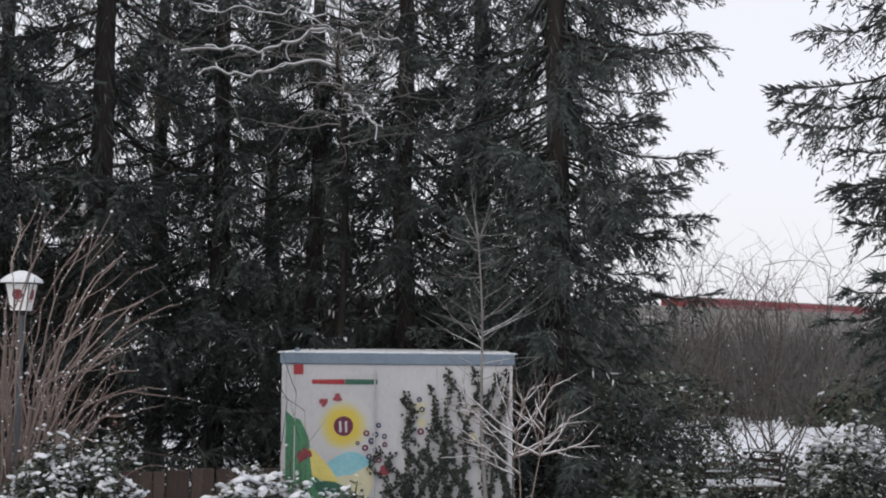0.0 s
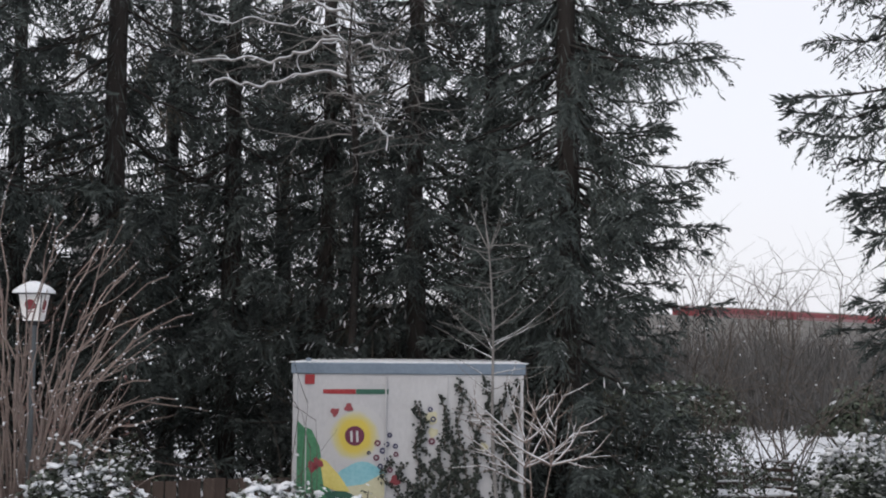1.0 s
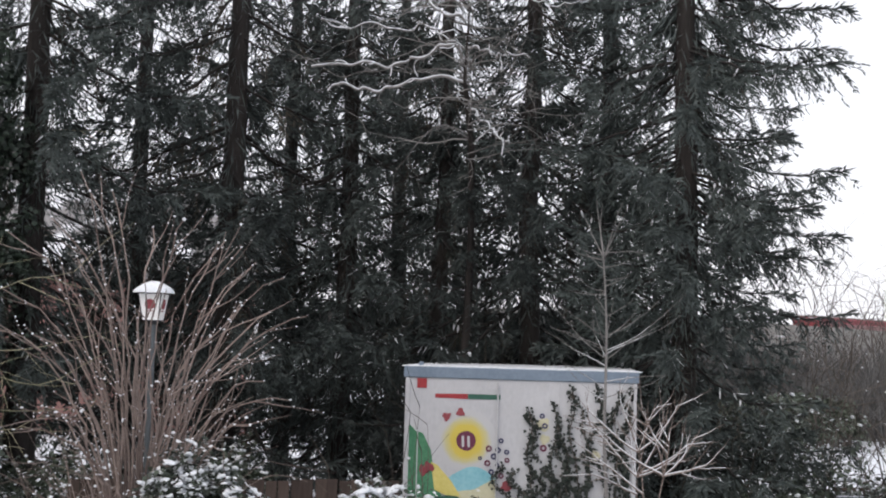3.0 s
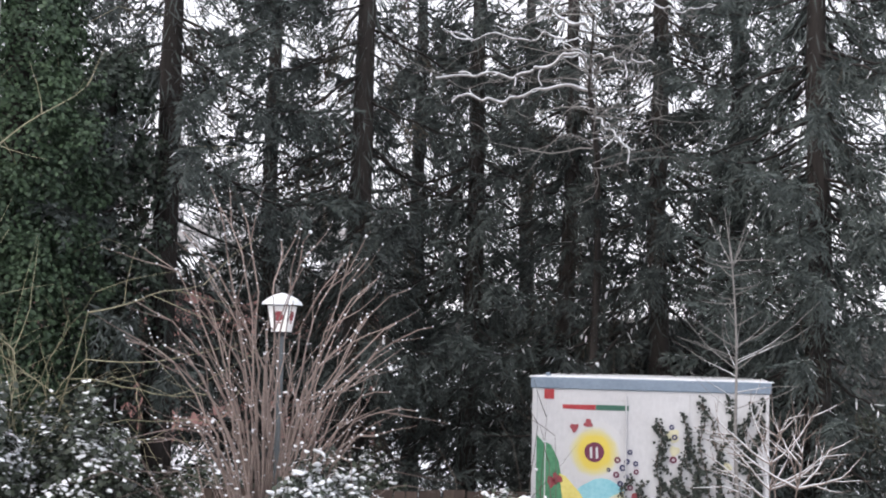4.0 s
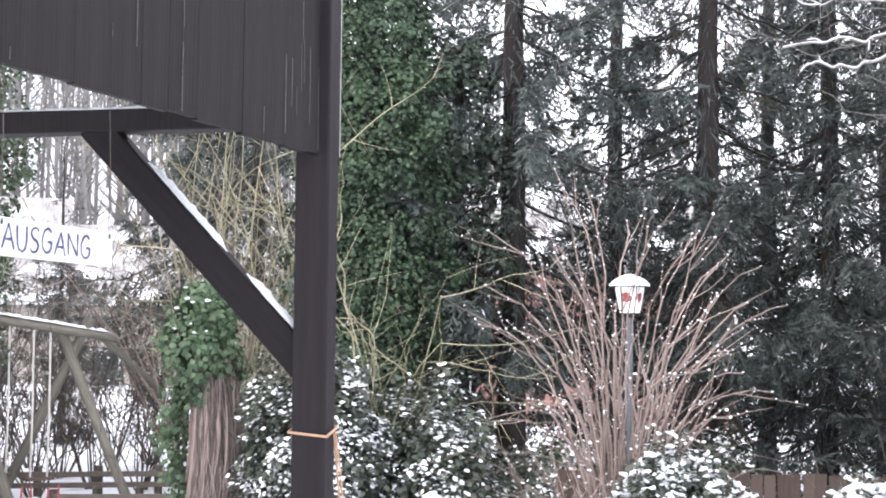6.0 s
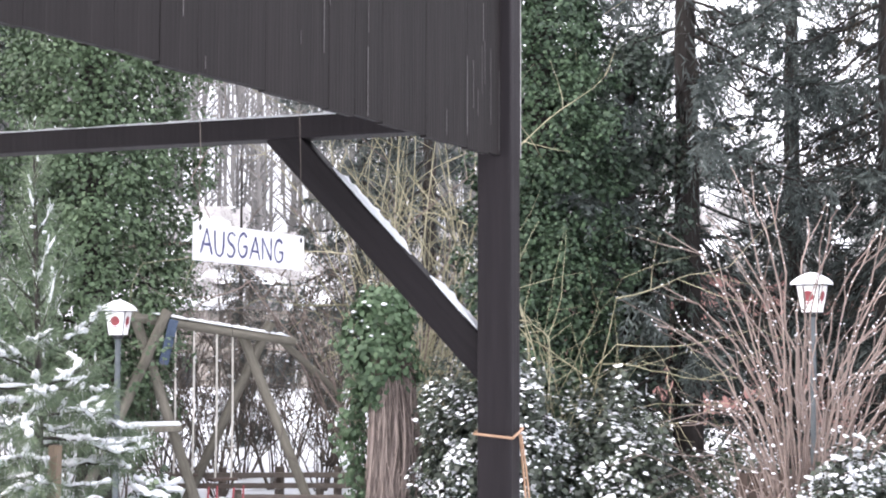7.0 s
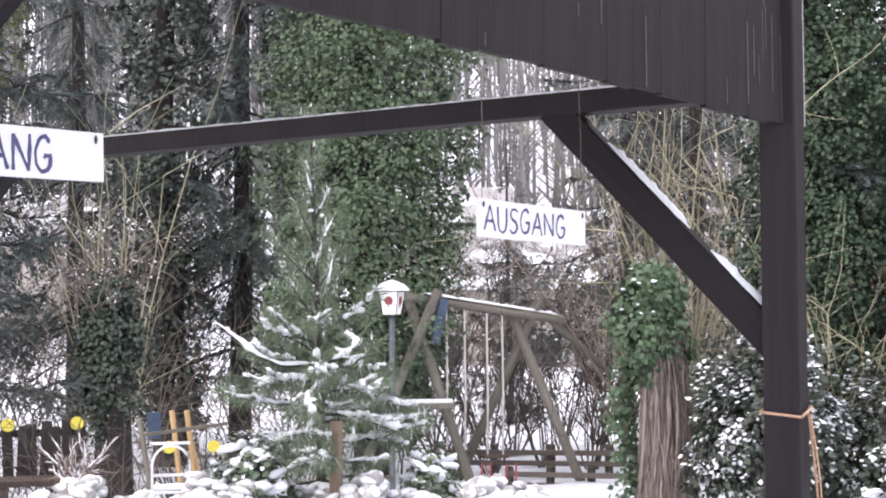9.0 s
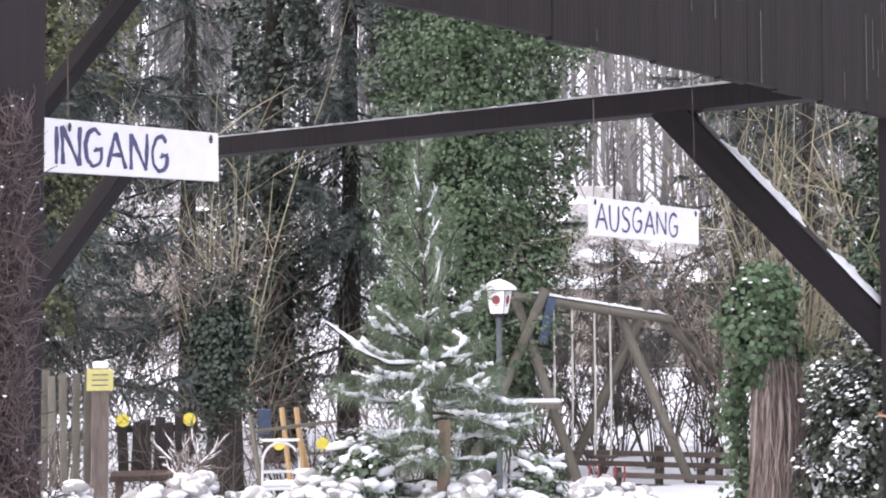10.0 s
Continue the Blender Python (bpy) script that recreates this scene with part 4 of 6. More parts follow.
def arching_bush():
    """Long stems that rise in a sheaf and arch outwards, with a snow cap on each bud."""
    t = thing("bare_bush", pose(bx_, by_, gz(bx_, by_) - 0.03), "large bare bush with arching pinkish stems tipped with snow", "bush")
    rg = np.random.default_rng(41)
    sn = Heap()

    def caps(q, chance, size):
        for c in q:
            if rg.random() < chance:
                lump(sn, rg, c + np.array([0, 0, 0.007]), rg.uniform(0.7, 1.4, 3) * np.array([1, 1, 0.75]) * size * rg.uniform(0.6, 1.4), 0.25, False)

    for i in range(54):
        hp = Heap()
        a = 2.4 * i + rg.uniform(-0.4, 0.4)
        k = (i + 0.5) / 54
        out = np.array([math.cos(a), math.sin(a), 0])
        reach = (0.62 + 0.8 * k ** 0.8) * rg.uniform(0.65, 1.1)
        top = (4.15 - 1.65 * k ** 1.3) * rg.uniform(0.8, 1.02)
        u = np.linspace(0, 1, 15)
        turn = rg.normal(0, 0.22)
        side = np.array([-out[1], out[0], 0])
        pts = (out * (0.05 + 0.12 * rg.random()) + out * (reach * u ** (3.0 - 1.75 * k + rg.uniform(-0.3, 0.3)))[:, None] + side * (turn * reach * u ** 2)[:, None]
               + np.array([0, 0, 1.0]) * (top * 1.06 * (u - (0.13 + 0.27 * k) * u ** 3))[:, None])
        pts[1:] += np.cumsum(rg.normal(0, 0.024, (14, 3)), 0)
        tube(hp, pts, np.linspace(0.0145, 0.005, 15) * rg.uniform(0.7, 1.2), 5)
        fine = np.stack([np.interp(np.linspace(0.3, 1, 17), u, pts[:, c]) for c in range(3)], 1)
        caps(fine, 0.34, 0.0082)
        caps(pts[-1:], 1.0, 0.0105)
        for j in range(6, 14, 2):
            if rg.random() < 0.72:
                dd = unit(pts[j + 1] - pts[j - 1])
                s_ = unit(np.cross(dd, rg.normal(0, 1, 3)))
                q = shoot(hp, rg, pts[j], dd + s_ * 0.55 + out * 0.3, rg.uniform(0.25, 0.75), 0.0062, 0, 0.03, 7, 4, 0.07)
                caps(q[2:], 0.32, 0.0075)
        put("stem", hp, TWIG_PINK, t)
    put("snow", sn, SNOW, t, "small caps of snow on buds and twigs", smooth=True)


arching_bush()
bare_shrub("bare_bush", bx_ + 0.02, by_ - 0.4, "low tangle of bare snowy stems at the bush's foot", "bush", 60, 1.6, 0.009, 0.85, 42, TWIG_PINK, 1, -0.03, 0.1, 0.4, bit=0.011, ratio=0.35)
bare_shrub("bare_shrub", *polar(13.9, 57.6), "snow-laden bare twigs crowning the ivy trunk", "shrub", 22, 1.0, 0.009, 0.8, 131, TWIG, 2, 0.0, 0.14, 0.2, bit=0.007, ratio=0.45, every=2, z=1.55)

# thin bare shrubs by the container, among the trees and before the bank
bare_shrub("bare_shrub", *polar(13.2, 27.6), "pale bare shrub with spreading forked branches", "shrub", 13, 2.9, 0.014, 0.6, 43, TWIG_OLIVE, 2, 0.0, 0.13, ratio=0.5, every=2)
bare_shrub("bare_shrub", *polar(16.6, 33.8), "tall willow-like shrub with olive bare shoots", "shrub", 52, 5.0, 0.02, 0.42, 44, TWIG_OLIVE, 2, 0.0, 0.1, ratio=0.4, every=3)
bare_shrub("bare_shrub", *polar(16.5, 35.5), "bare shrub with pale twigs over the ivy trunk", "shrub", 16, 4.4, 0.02, 0.6, 45, TWIG, 2, 0.0, 0.12, 0.04, ratio=0.42, every=3)
bare_shrub("bare_shrub", *polar(15.5, 57.3), "upright bundle of pale bare shoots", "shrub", 26, 4.0, 0.016, 0.2, 46, TWIG_OLIVE, 1, 0.02, 0.06)
for i, (d, az, h) in enumerate(((13.6, 7.0, 3.0), (13.3, 5.6, 2.0), (13.2, 9.3, 1.8))):
    bare_shrub("bare_shrub", *polar(d, az), "thin bare stems beside the painted container", "shrub", 3, h, 0.011, 0.18, 50 + i, TWIG_DARK, 1, 0.03, 0.05, 0.05)
for i, (d, az, h, n) in enumerate(((24, -10.5, 4.2, 8), (26, -14.0, 4.0, 8), (22, -7.2, 3.8, 9), (20, -17, 3.0, 8), (17.5, -9.0, 3.0, 8), (19, -12.6, 2.6, 9), (16, -6.2, 2.6, 9), (23, -18.5, 3.5, 8))):
    bare_shrub("bare_shrub", *polar(d, az), "dark bare thicket before the railway bank", "shrub", n, h, 0.018, 0.75, 60 + i, TWIG_DARK, 2, 0.0, 0.13, 0.03, "thicket", ratio=0.45, every=2)
for i, (d, az, h) in enumerate(((62, -10.2, 6.4), (66, -11.6, 5.6), (62, -12.6, 5.2), (70, -14.2, 6.8), (66, -15.3, 6.2), (64, -13.4, 4.5))):
    x, y = polar(d, az)
    bare_shrub("bare_tree", x, y, "small bare tree standing against the white sky", "tree", 6, h, 0.045, 0.3, 70 + i, TWIG_DARK, 2, 0.06, 0.05, 0, "trees on the bank", ratio=0.45, every=2)
for i in range(22):
    d, az = 20 + (i * 7) % 15, 33 + i * 1.5
    bare_shrub("bare_shrub", *polar(d, az), "bare dark shrub on the snowy slope", "shrub", 6, 3.6, 0.016, 0.5, 80 + i, TWIG_DARK, 2, 0.01, 0.12, 0.05, "shrubs on the slope", ratio=0.45, every=2)
for i, (d, az, h) in enumerate(((16.5, 41.8, 2.8), (17.2, 39.6, 2.6), (16.8, 37.6, 2.6), (17.0, 44.0, 2.4), (17.4, 36.4, 2.2), (18.2, 45.2, 2.6), (18.8, 43.2, 2.8), (18.4, 40.8, 2.8), (18.9, 38.8, 2.8), (19.4, 37.2, 2.6), (19.6, 42.0, 3.0))):
    bare_shrub("bare_shrub", *polar(d, az), "dark bare shrub behind the swing frame", "shrub", 13, h, 0.014, 0.5, 95 + i, TWIG_DARK, 2, 0.02, 0.1, 0.03, "shrubs behind the swings", ratio=0.4, every=2)


# the snow-lined sapling in front of the container
def sapling():
    x, y = 0.36, 12.5
    z0 = gz(x, y) - 0.03
    t = thing("sapling", pose(x, y, z0), "young bare tree with snow along its outstretched twigs", "tree")
    rg = np.random.default_rng(9)
    hp, sn = Heap(), Heap()
    top = 2.46 - z0
    zz = np.linspace(0, top, 16)
    tr = np.column_stack([0.07 - 0.1 * zz / top + 0.015 * np.sin(zz * 3), 0.02 * np.cos(zz * 3), zz])
    tube(hp, tr, np.linspace(0.027, 0.006, 16), 7)

    def lined(q, r):
        n = len(q)
        tube(sn, q + np.array([0, 0, r * 1.1]), r * np.linspace(1.0, 0.4, n) * (0.7 + 0.5 * rg.random(n)), 5)

    for i in range(5):
        a = 1.26 * i + 0.5
        shoot(hp, rg, tr[-1], (0.5 * math.cos(a), 0.3 * math.sin(a), 1), rg.uniform(0.4, 0.58), 0.0055, 0, 0.02, 8, 4, 0.04)
    # whorls of thin twigs that leave the stem flat and curve upwards
    for z, ln, n, rise, up in ((2.42, 0.44, 7, 0.1, 0.02), (2.22, 0.36, 5, 0.05, 0.02), (1.95, 0.3, 3, 0.2, 0.05), (1.72, 0.7, 5, 0.4, 0.03), (1.54, 0.85, 8, 0.35, 0.04), (1.25, 0.6, 4, 0.2, 0.03), (0.95, 0.5, 4, 0.1, 0.0)):
        zb = z - z0
        for i in range(n):
            a = 6.28 * (i + rg.uniform(-0.3, 0.3)) / n + z * 2
            p = np.array([np.interp(zb, zz, tr[:, 0]), np.interp(zb, zz, tr[:, 1]), zb + rg.uniform(-0.1, 0.1)])
            q = shoot(hp, rg, p, (math.cos(a), 0.6 * math.sin(a), rise), ln * rg.uniform(0.6, 1.1), 0.0048, 0, up + rg.uniform(-0.03, 0.03), 10, 4, 0.07)
            if z < 1.6 and rg.random() < 0.5:
                lined(q[:6], 0.0034)
    put("branchwork", hp, TWIG_GREY, t)
    put("snow", sn, SNOW, t, "line of snow on the twigs", smooth=True)


def snow_lined_shrub(x, y, base, trunks, node, n, ln, r, seed, label):
    """Stems that rise to a node each and fork there into long arching twigs lined with snow."""
    t = thing("bare_shrub", pose(x, y, base), label, "shrub")
    rg = np.random.default_rng(seed)
    sn = Heap()

    def lined(q, r_):
        m_ = len(q)
        tube(sn, q + np.array([0, 0, r_ * 1.1]), r_ * np.linspace(1.0, 0.4, m_) * (0.6 + 0.6 * rg.random(m_)), 5)

    for i in range(trunks):
        hp = Heap()
        foot = np.array([rg.uniform(-0.1, 0.1), rg.uniform(-0.1, 0.1), 0]) * node
        side = (i - (trunks - 1) / 2) / trunks * 0.5 * node
        main = shoot(hp, rg, foot, (side, 0, node), node * rg.uniform(0.85, 1.1), r * 1.5, 0, 0.02, 8, 6, 0.05)
        lined(main[4:], r * 0.7)
        for j in range(n):
            a = math.pi * (j + rg.uniform(0.1, 0.9)) / n
            d = np.array([math.cos(a) * 1.15, rg.uniform(-0.5, 0.5), 0.25 + 0.75 * math.sin(a)])
            q = shoot(hp, rg, main[rg.integers(6, 9)], d, ln * rg.uniform(0.6, 1.1), r, 0, 0.035, 10, 5, 0.08)
            lined(q[:9], r * 0.85)
            for k in (3, 5, 6, 8):
                dd = unit(q[k + 1] - q[k - 1])
                w = shoot(hp, rg, q[k], dd + unit(np.cross(dd, [0, 1.0, 0.3])) * rg.choice([-1, 1]) * rg.uniform(0.5, 1.0), ln * rg.uniform(0.15, 0.5), r * 0.55, 0, 0.05, 7, 4, 0.1)
                if rg.random() < 0.65:
                    lined(w[:6], r * 0.5)
        put("stem", hp, TWIG, t)
    put("snow", sn, SNOW, t, "snow lining the stems", smooth=True)


sapling()
snow_lined_shrub(0.8, 12.3, gz(0.8, 12.3) - 0.03, 3, 1.4, 6, 0.78, 0.0085, 19, "spreading bare shrub with snow-lined arching stems by the container")


# the crooked snow-lined boughs high in front of the spruces
CROOK_Z = gz(-1.15, 16.7) - 0.05


def crooked():
    t = thing("crooked_tree", pose(-1.15, 15.0, CROOK_Z), "bare corkscrew tree with snow along its crooked boughs", "tree")
    rg = np.random.default_rng(17)
    hp, sn = Heap(), Heap()
    z0 = CROOK_Z
    base = np.array([1.15, -15.0, -z0])
    tr = np.array([(-0.1, 1.7, 0), (-0.1, 1.65, 2.2), (-0.04, 1.45, 3.8), (-0.02, 0.9, 5.0), (-0.05, 0.0, 5.65), (0.0, -0.2, 6.4)])
    tk = Heap()
    tube(tk, tr, [0.06, 0.055, 0.045, 0.036, 0.026, 0.012], 8)
    put("trunk", tk, BARK, t, smooth=True)

    def bough(ctrl, r, snow=True, n=40, wig=0.02):
        c = np.array(ctrl, float)
        s_ = np.linspace(0, 1, len(c))
        tq = np.linspace(0, 1, n)
        p = np.stack([np.interp(tq, s_, c[:, i]) for i in range(3)], 1)
        for _ in range(3):
            p[1:-1] = (p[:-2] + 2 * p[1:-1] + p[2:]) / 4
        p += wig * np.stack([np.sin(tq * 31 + c[0, 0]), np.cos(tq * 27), np.sin(tq * 37 + c[0, 2])], 1)
        p = p + base
        tube(hp, p, np.linspace(r, r * 0.4, n) * 0.8, 5)
        if snow:
            tube(sn, p + np.array([0, -0.004, r * 0.75]), np.linspace(r, r * 0.45, n) * (0.3 + 0.42 * rg.random(n)), 5)
        for i in range(4, n - 2, 5):
            d = unit(p[i + 1] - p[i])
            q = shoot(hp, rg, p[i], d + unit(np.cross(d, rg.normal(0, 1, 3))) * 1.0 + np.array([0, 0, -0.3]), rg.uniform(0.15, 0.5), 0.005, 0, -0.05, 7, 3, 0.25)
            if rg.random() < 0.45:
                tube(sn, q[:5] + np.array([0, 0, 0.006]), [0.006] * 5, 4)

    bough([(-1.2, 15, 4.85), (-1.33, 14.95, 4.98), (-1.45, 14.9, 5.0), (-1.6, 14.9, 4.86), (-1.78, 14.9, 4.8), (-1.86, 14.9, 4.82), (-1.97, 14.9, 4.7), (-2.12, 14.9, 4.73), (-2.35, 14.85, 4.76), (-2.55, 14.8, 4.71), (-2.88, 14.75, 4.70)], 0.02)
    bough([(-1.2, 15, 4.6), (-1.6, 14.95, 4.62), (-1.85, 14.9, 4.55), (-2.08, 14.87, 4.45), (-2.25, 14.85, 4.44), (-2.45, 14.82, 4.47), (-2.62, 14.8, 4.52), (-2.69, 14.76, 4.42)], 0.02)
    bough([(-1.2, 15, 4.98), (-1.45, 14.9, 5.02), (-1.5, 14.9, 5.15), (-1.72, 14.9, 5.22), (-1.9, 14.9, 5.1), (-2.2, 14.85, 5.22), (-2.5, 14.8, 5.12), (-2.8, 14.8, 5.25)], 0.014)
    bough([(-1.2, 15, 5.3), (-1.5, 14.95, 5.36), (-1.65, 14.9, 5.5), (-1.6, 14.9, 5.75), (-1.85, 14.9, 5.9)], 0.02)
    bough([(-1.16, 15, 4.98), (-0.95, 14.95, 4.92), (-0.85, 14.95, 4.86), (-0.75, 14.95, 4.9), (-0.45, 14.9, 4.85)], 0.013)
    bough([(-1.15, 15, 5.6), (-0.6, 14.95, 5.55), (-0.2, 14.9, 5.42), (0.2, 14.9, 5.5)], 0.013)
    bough([(-1.15, 15, 4.3), (-0.9, 14.95, 4.05), (-0.82, 14.9, 3.95), (-0.66, 14.9, 3.88)], 0.015)
    bough([(-1.3, 15, 4.6), (-1.9, 14.95, 4.75), (-2.6, 14.9, 4.6), (-3.1, 14.9, 4.85), (-3.6, 14.9, 5.1)], 0.009, False)
    for i in range(70):
        z = rg.uniform(3.6, 7.0) - z0
        a = rg.uniform(0, 6.28)
        twiggy(hp, rg, (0, 0, z), (math.cos(a), 0.5 * math.sin(a), 0.25), rg.uniform(0.5, 1.5), 0.009, 1, -0.06, 0.2, 0.4, 2)
    put("branchwork", hp, TWIG_GREY, t)
    put("snow", sn, SNOW, t, "snow lining the boughs", smooth=True)


crooked()


# ---- evergreen shrubs loaded with snow ----
def snowy_shrub(name, x, y, w, dp, h, seed, label, n_leaf=2600, n_snow=110, leaf=0.07, lump_size=0.045, z=None, material=None, flat_k=0.6, low=0.15, cover=0.5):
    zg = gz(x, y) if z is None else z
    t = thing(name, pose(x, y, zg - 0.03), label, "shrub", "snowy shrubs")
    rg = np.random.default_rng(seed)
    lv, sn, st = Heap(), Heap(), Heap()
    a, u = rg.uniform(0, 6.28, n_leaf), rg.random(n_leaf)
    ph = np.arccos(1 - 1.25 * u)
    rad = (0.55 + 0.45 * rg.random(n_leaf) ** 0.4) * (1 + 0.16 * np.sin(a * 3 + seed) + 0.12 * np.sin(a * 7 + ph * 5) + 0.1 * np.sin(ph * 11 + a * 4))
    p = np.stack([w / 2 * rad * np.sin(ph) * np.cos(a), dp / 2 * rad * np.sin(ph) * np.sin(a), h * low + h * (1 - low) * np.maximum(0, rad * np.cos(ph) * 0.72 + 0.28)], 1)
    out = unit(np.stack([np.cos(a) * np.sin(ph), np.sin(a) * np.sin(ph), np.cos(ph) + 0.3], 1))
    leaves(lv, rg, p, leaf, 0.02, out)
    order = rg.permutation(n_leaf)
    top_ = [i for i in order if out[i, 2] > 0.25 and rad[i] > 0.8][:n_snow]
    for i in top_:
        k = rg.uniform(0.5, 1.5)
        sub_ = Heap()
        lump(sub_, rg, (0, 0, 0), np.array([rg.uniform(1.0, 2.1), rg.uniform(0.7, 1.1), flat_k]) * lump_size * k, 0.28, lump_size * k > 0.02)
        tilt_ = np.array((Matrix.Rotation(rg.uniform(0, 6.28), 3, "Z") @ Matrix.Rotation(rg.uniform(-0.5, 0.5), 3, "Y"))[:])
        sn.add(sub_.v[0] @ tilt_.T + p[i] + np.array([0, 0, 0.02]), sub_.f)
    k = np.array([i for i in range(n_leaf) if out[i, 2] > (0.2 if cover < 3 else -0.1) and rad[i] > 0.72 and rg.random() < cover * (1.5 if math.sin(p[i, 0] * 11 + seed) + math.sin(p[i, 1] * 8) + math.sin(p[i, 2] * 15 + seed + p[i, 0] * 6) > 0.2 else 0.12)], int)
    if len(k):
        leaves(sn, rg, p[k] + out[k] * 0.015 + np.array([0, 0, 0.012]), leaf * 0.9, 0.012, np.array([0, 0, 1.0]) + out[k] * 0.9)
    for i in range(14):
        j = rg.integers(n_leaf)
        tube(st, [(0, 0, 0), p[j] * np.array([0.45, 0.45, 0.55]), p[j]], (0.016, 0.011, 0.004), 5)
    put("branchwork", st, TWIG_DARK, t)
    tagged(put("foliage", lv, material or LEAF, t), kind="stuff")
    put("snow", sn, SNOW, t, "lumps of snow on the leaves", smooth=True)
    return t


snowy_shrub("snowy_shrub", -2.98, 10.75, 1.05, 0.8, 1.0, 1, "low evergreen shrub heaped with lumps of snow", 5200, 380, 0.05, 0.0215, cover=0.9)
snowy_shrub("snowy_shrub", -1.5, 11.25, 1.0, 0.7, 0.9, 2, "small shrub bent under a heap of snow", 2600, 220, 0.045, 0.03, cover=1.4)
snowy_shrub("snowy_shrub", -0.8, 11.4, 0.5, 0.5, 0.8, 12, "small shrub with lumps of snow", 1300, 80, 0.045, 0.02, cover=0.9)
snowy_shrub("rhododendron", -6.15, 10.57, 1.3, 1.1, 1.68, 3, "broad evergreen shrub with snow on its glossy leaves", 7600, 70, 0.06, 0.017, flat_k=0.5, low=0.03, cover=1.0)
snowy_shrub("rhododendron", -5.35, 11.15, 1.6, 1.1, 1.75, 4, "broad evergreen shrub with snow on its glossy leaves", 7600, 70, 0.06, 0.017, flat_k=0.5, low=0.03, cover=1.0)
snowy_shrub("snowy_shrub", -4.6, 9.8, 0.75, 0.6, 0.5, 5, "low spiky plant covered with snow", 900, 80, 0.06, 0.05, flat_k=0.5)
snowy_shrub("snowy_shrub", 4.55, 15.2, 1.1, 1.0, 1.6, 6, "round shrub under a thick cap of snow", 3600, 330, 0.06, 0.03, cover=0.6)
for i, (d, az, w, h) in enumerate(((38, -6.5, 5.0, 1.5), (40, -9.6, 3.0, 1.5), (38, -18.8, 5.2, 1.6))):
    x, y = polar(d, az)
    snowy_shrub("clipped_hedge", x, y, w, 1.0, h, 20 + i, "dark garden hedge with a little snow on top", 6000, 30, 0.15, 0.06, flat_k=0.5, cover=0.05)
for i, (d, az, w, h) in enumerate(((15.4, 14.2, 1.5, 1.4), (15.8, 20.5, 1.6, 1.3), (15.6, 32.2, 1.5, 1.5), (16.2, -3.6, 2.0, 1.5), (16.6, -8.0, 2.6, 2.0), (15.0, -8.6, 1.6, 1.1), (14.6, -16.6, 2.2, 1.25), (19.0, -9.0, 2.6, 1.05), (19.4, -11.6, 2.8, 0.95), (19.2, -14.6, 2.8, 1.05), (17.0, -17.6, 2.4, 1.3))):
    x, y = polar(d, az)
    snowy_shrub("evergreen_shrub", x, y, w, 1.2, h, 30 + i, "dark evergreen undergrowth with scattered snow", 4200, 40, 0.06, 0.022, flat_k=0.6, cover=0.18)

for i in range(20):
    d, az = 15.5 + (i * 5) % 9, 43.5 + i * 1.12
    bare_shrub("bare_shrub", *polar(d, az), "leafless brown undergrowth between the garden trees", "shrub", 7, 2.6, 0.012, 0.6, 200 + i, TWIG if i % 3 else TWIG_DARK, 2, 0.0, 0.13, 0.02, "undergrowth", bit=0.01, ratio=0.45, every=2)
for i in range(12):
    d, az = 11.9 + (i * 5) % 7 * 0.45, 49.5 + i * 1.35
    bare_shrub("bare_shrub", *polar(d, az), "low dark tangle of twigs behind the garden stones", "shrub", 12, 1.25, 0.009, 0.85, 240 + i, TWIG_DARK, 1, 0.0, 0.15, 0.02, "undergrowth", bit=0.009, ratio=0.5, every=2)
snow_lined_shrub(*polar(10.4, 58.6), gz(*polar(10.4, 58.6)) - 0.03, 4, 0.5, 6, 0.34, 0.011, 29, "small twiggy shrub thick with snow beside the stones")
snowy_shrub("snowy_shrub", *polar(9.75, 51.6), 0.6, 0.5, 0.72, 41, "low conifer laden with snow under the pine", 1500, 60, 0.05, 0.036, material=PINE, cover=0.7)
snowy_shrub("snowy_shrub", *polar(9.9, 44.2), 0.42, 0.4, 0.62, 42, "small conifer laden with snow by the lantern post", 1100, 40, 0.05, 0.034, material=PINE, cover=0.7)


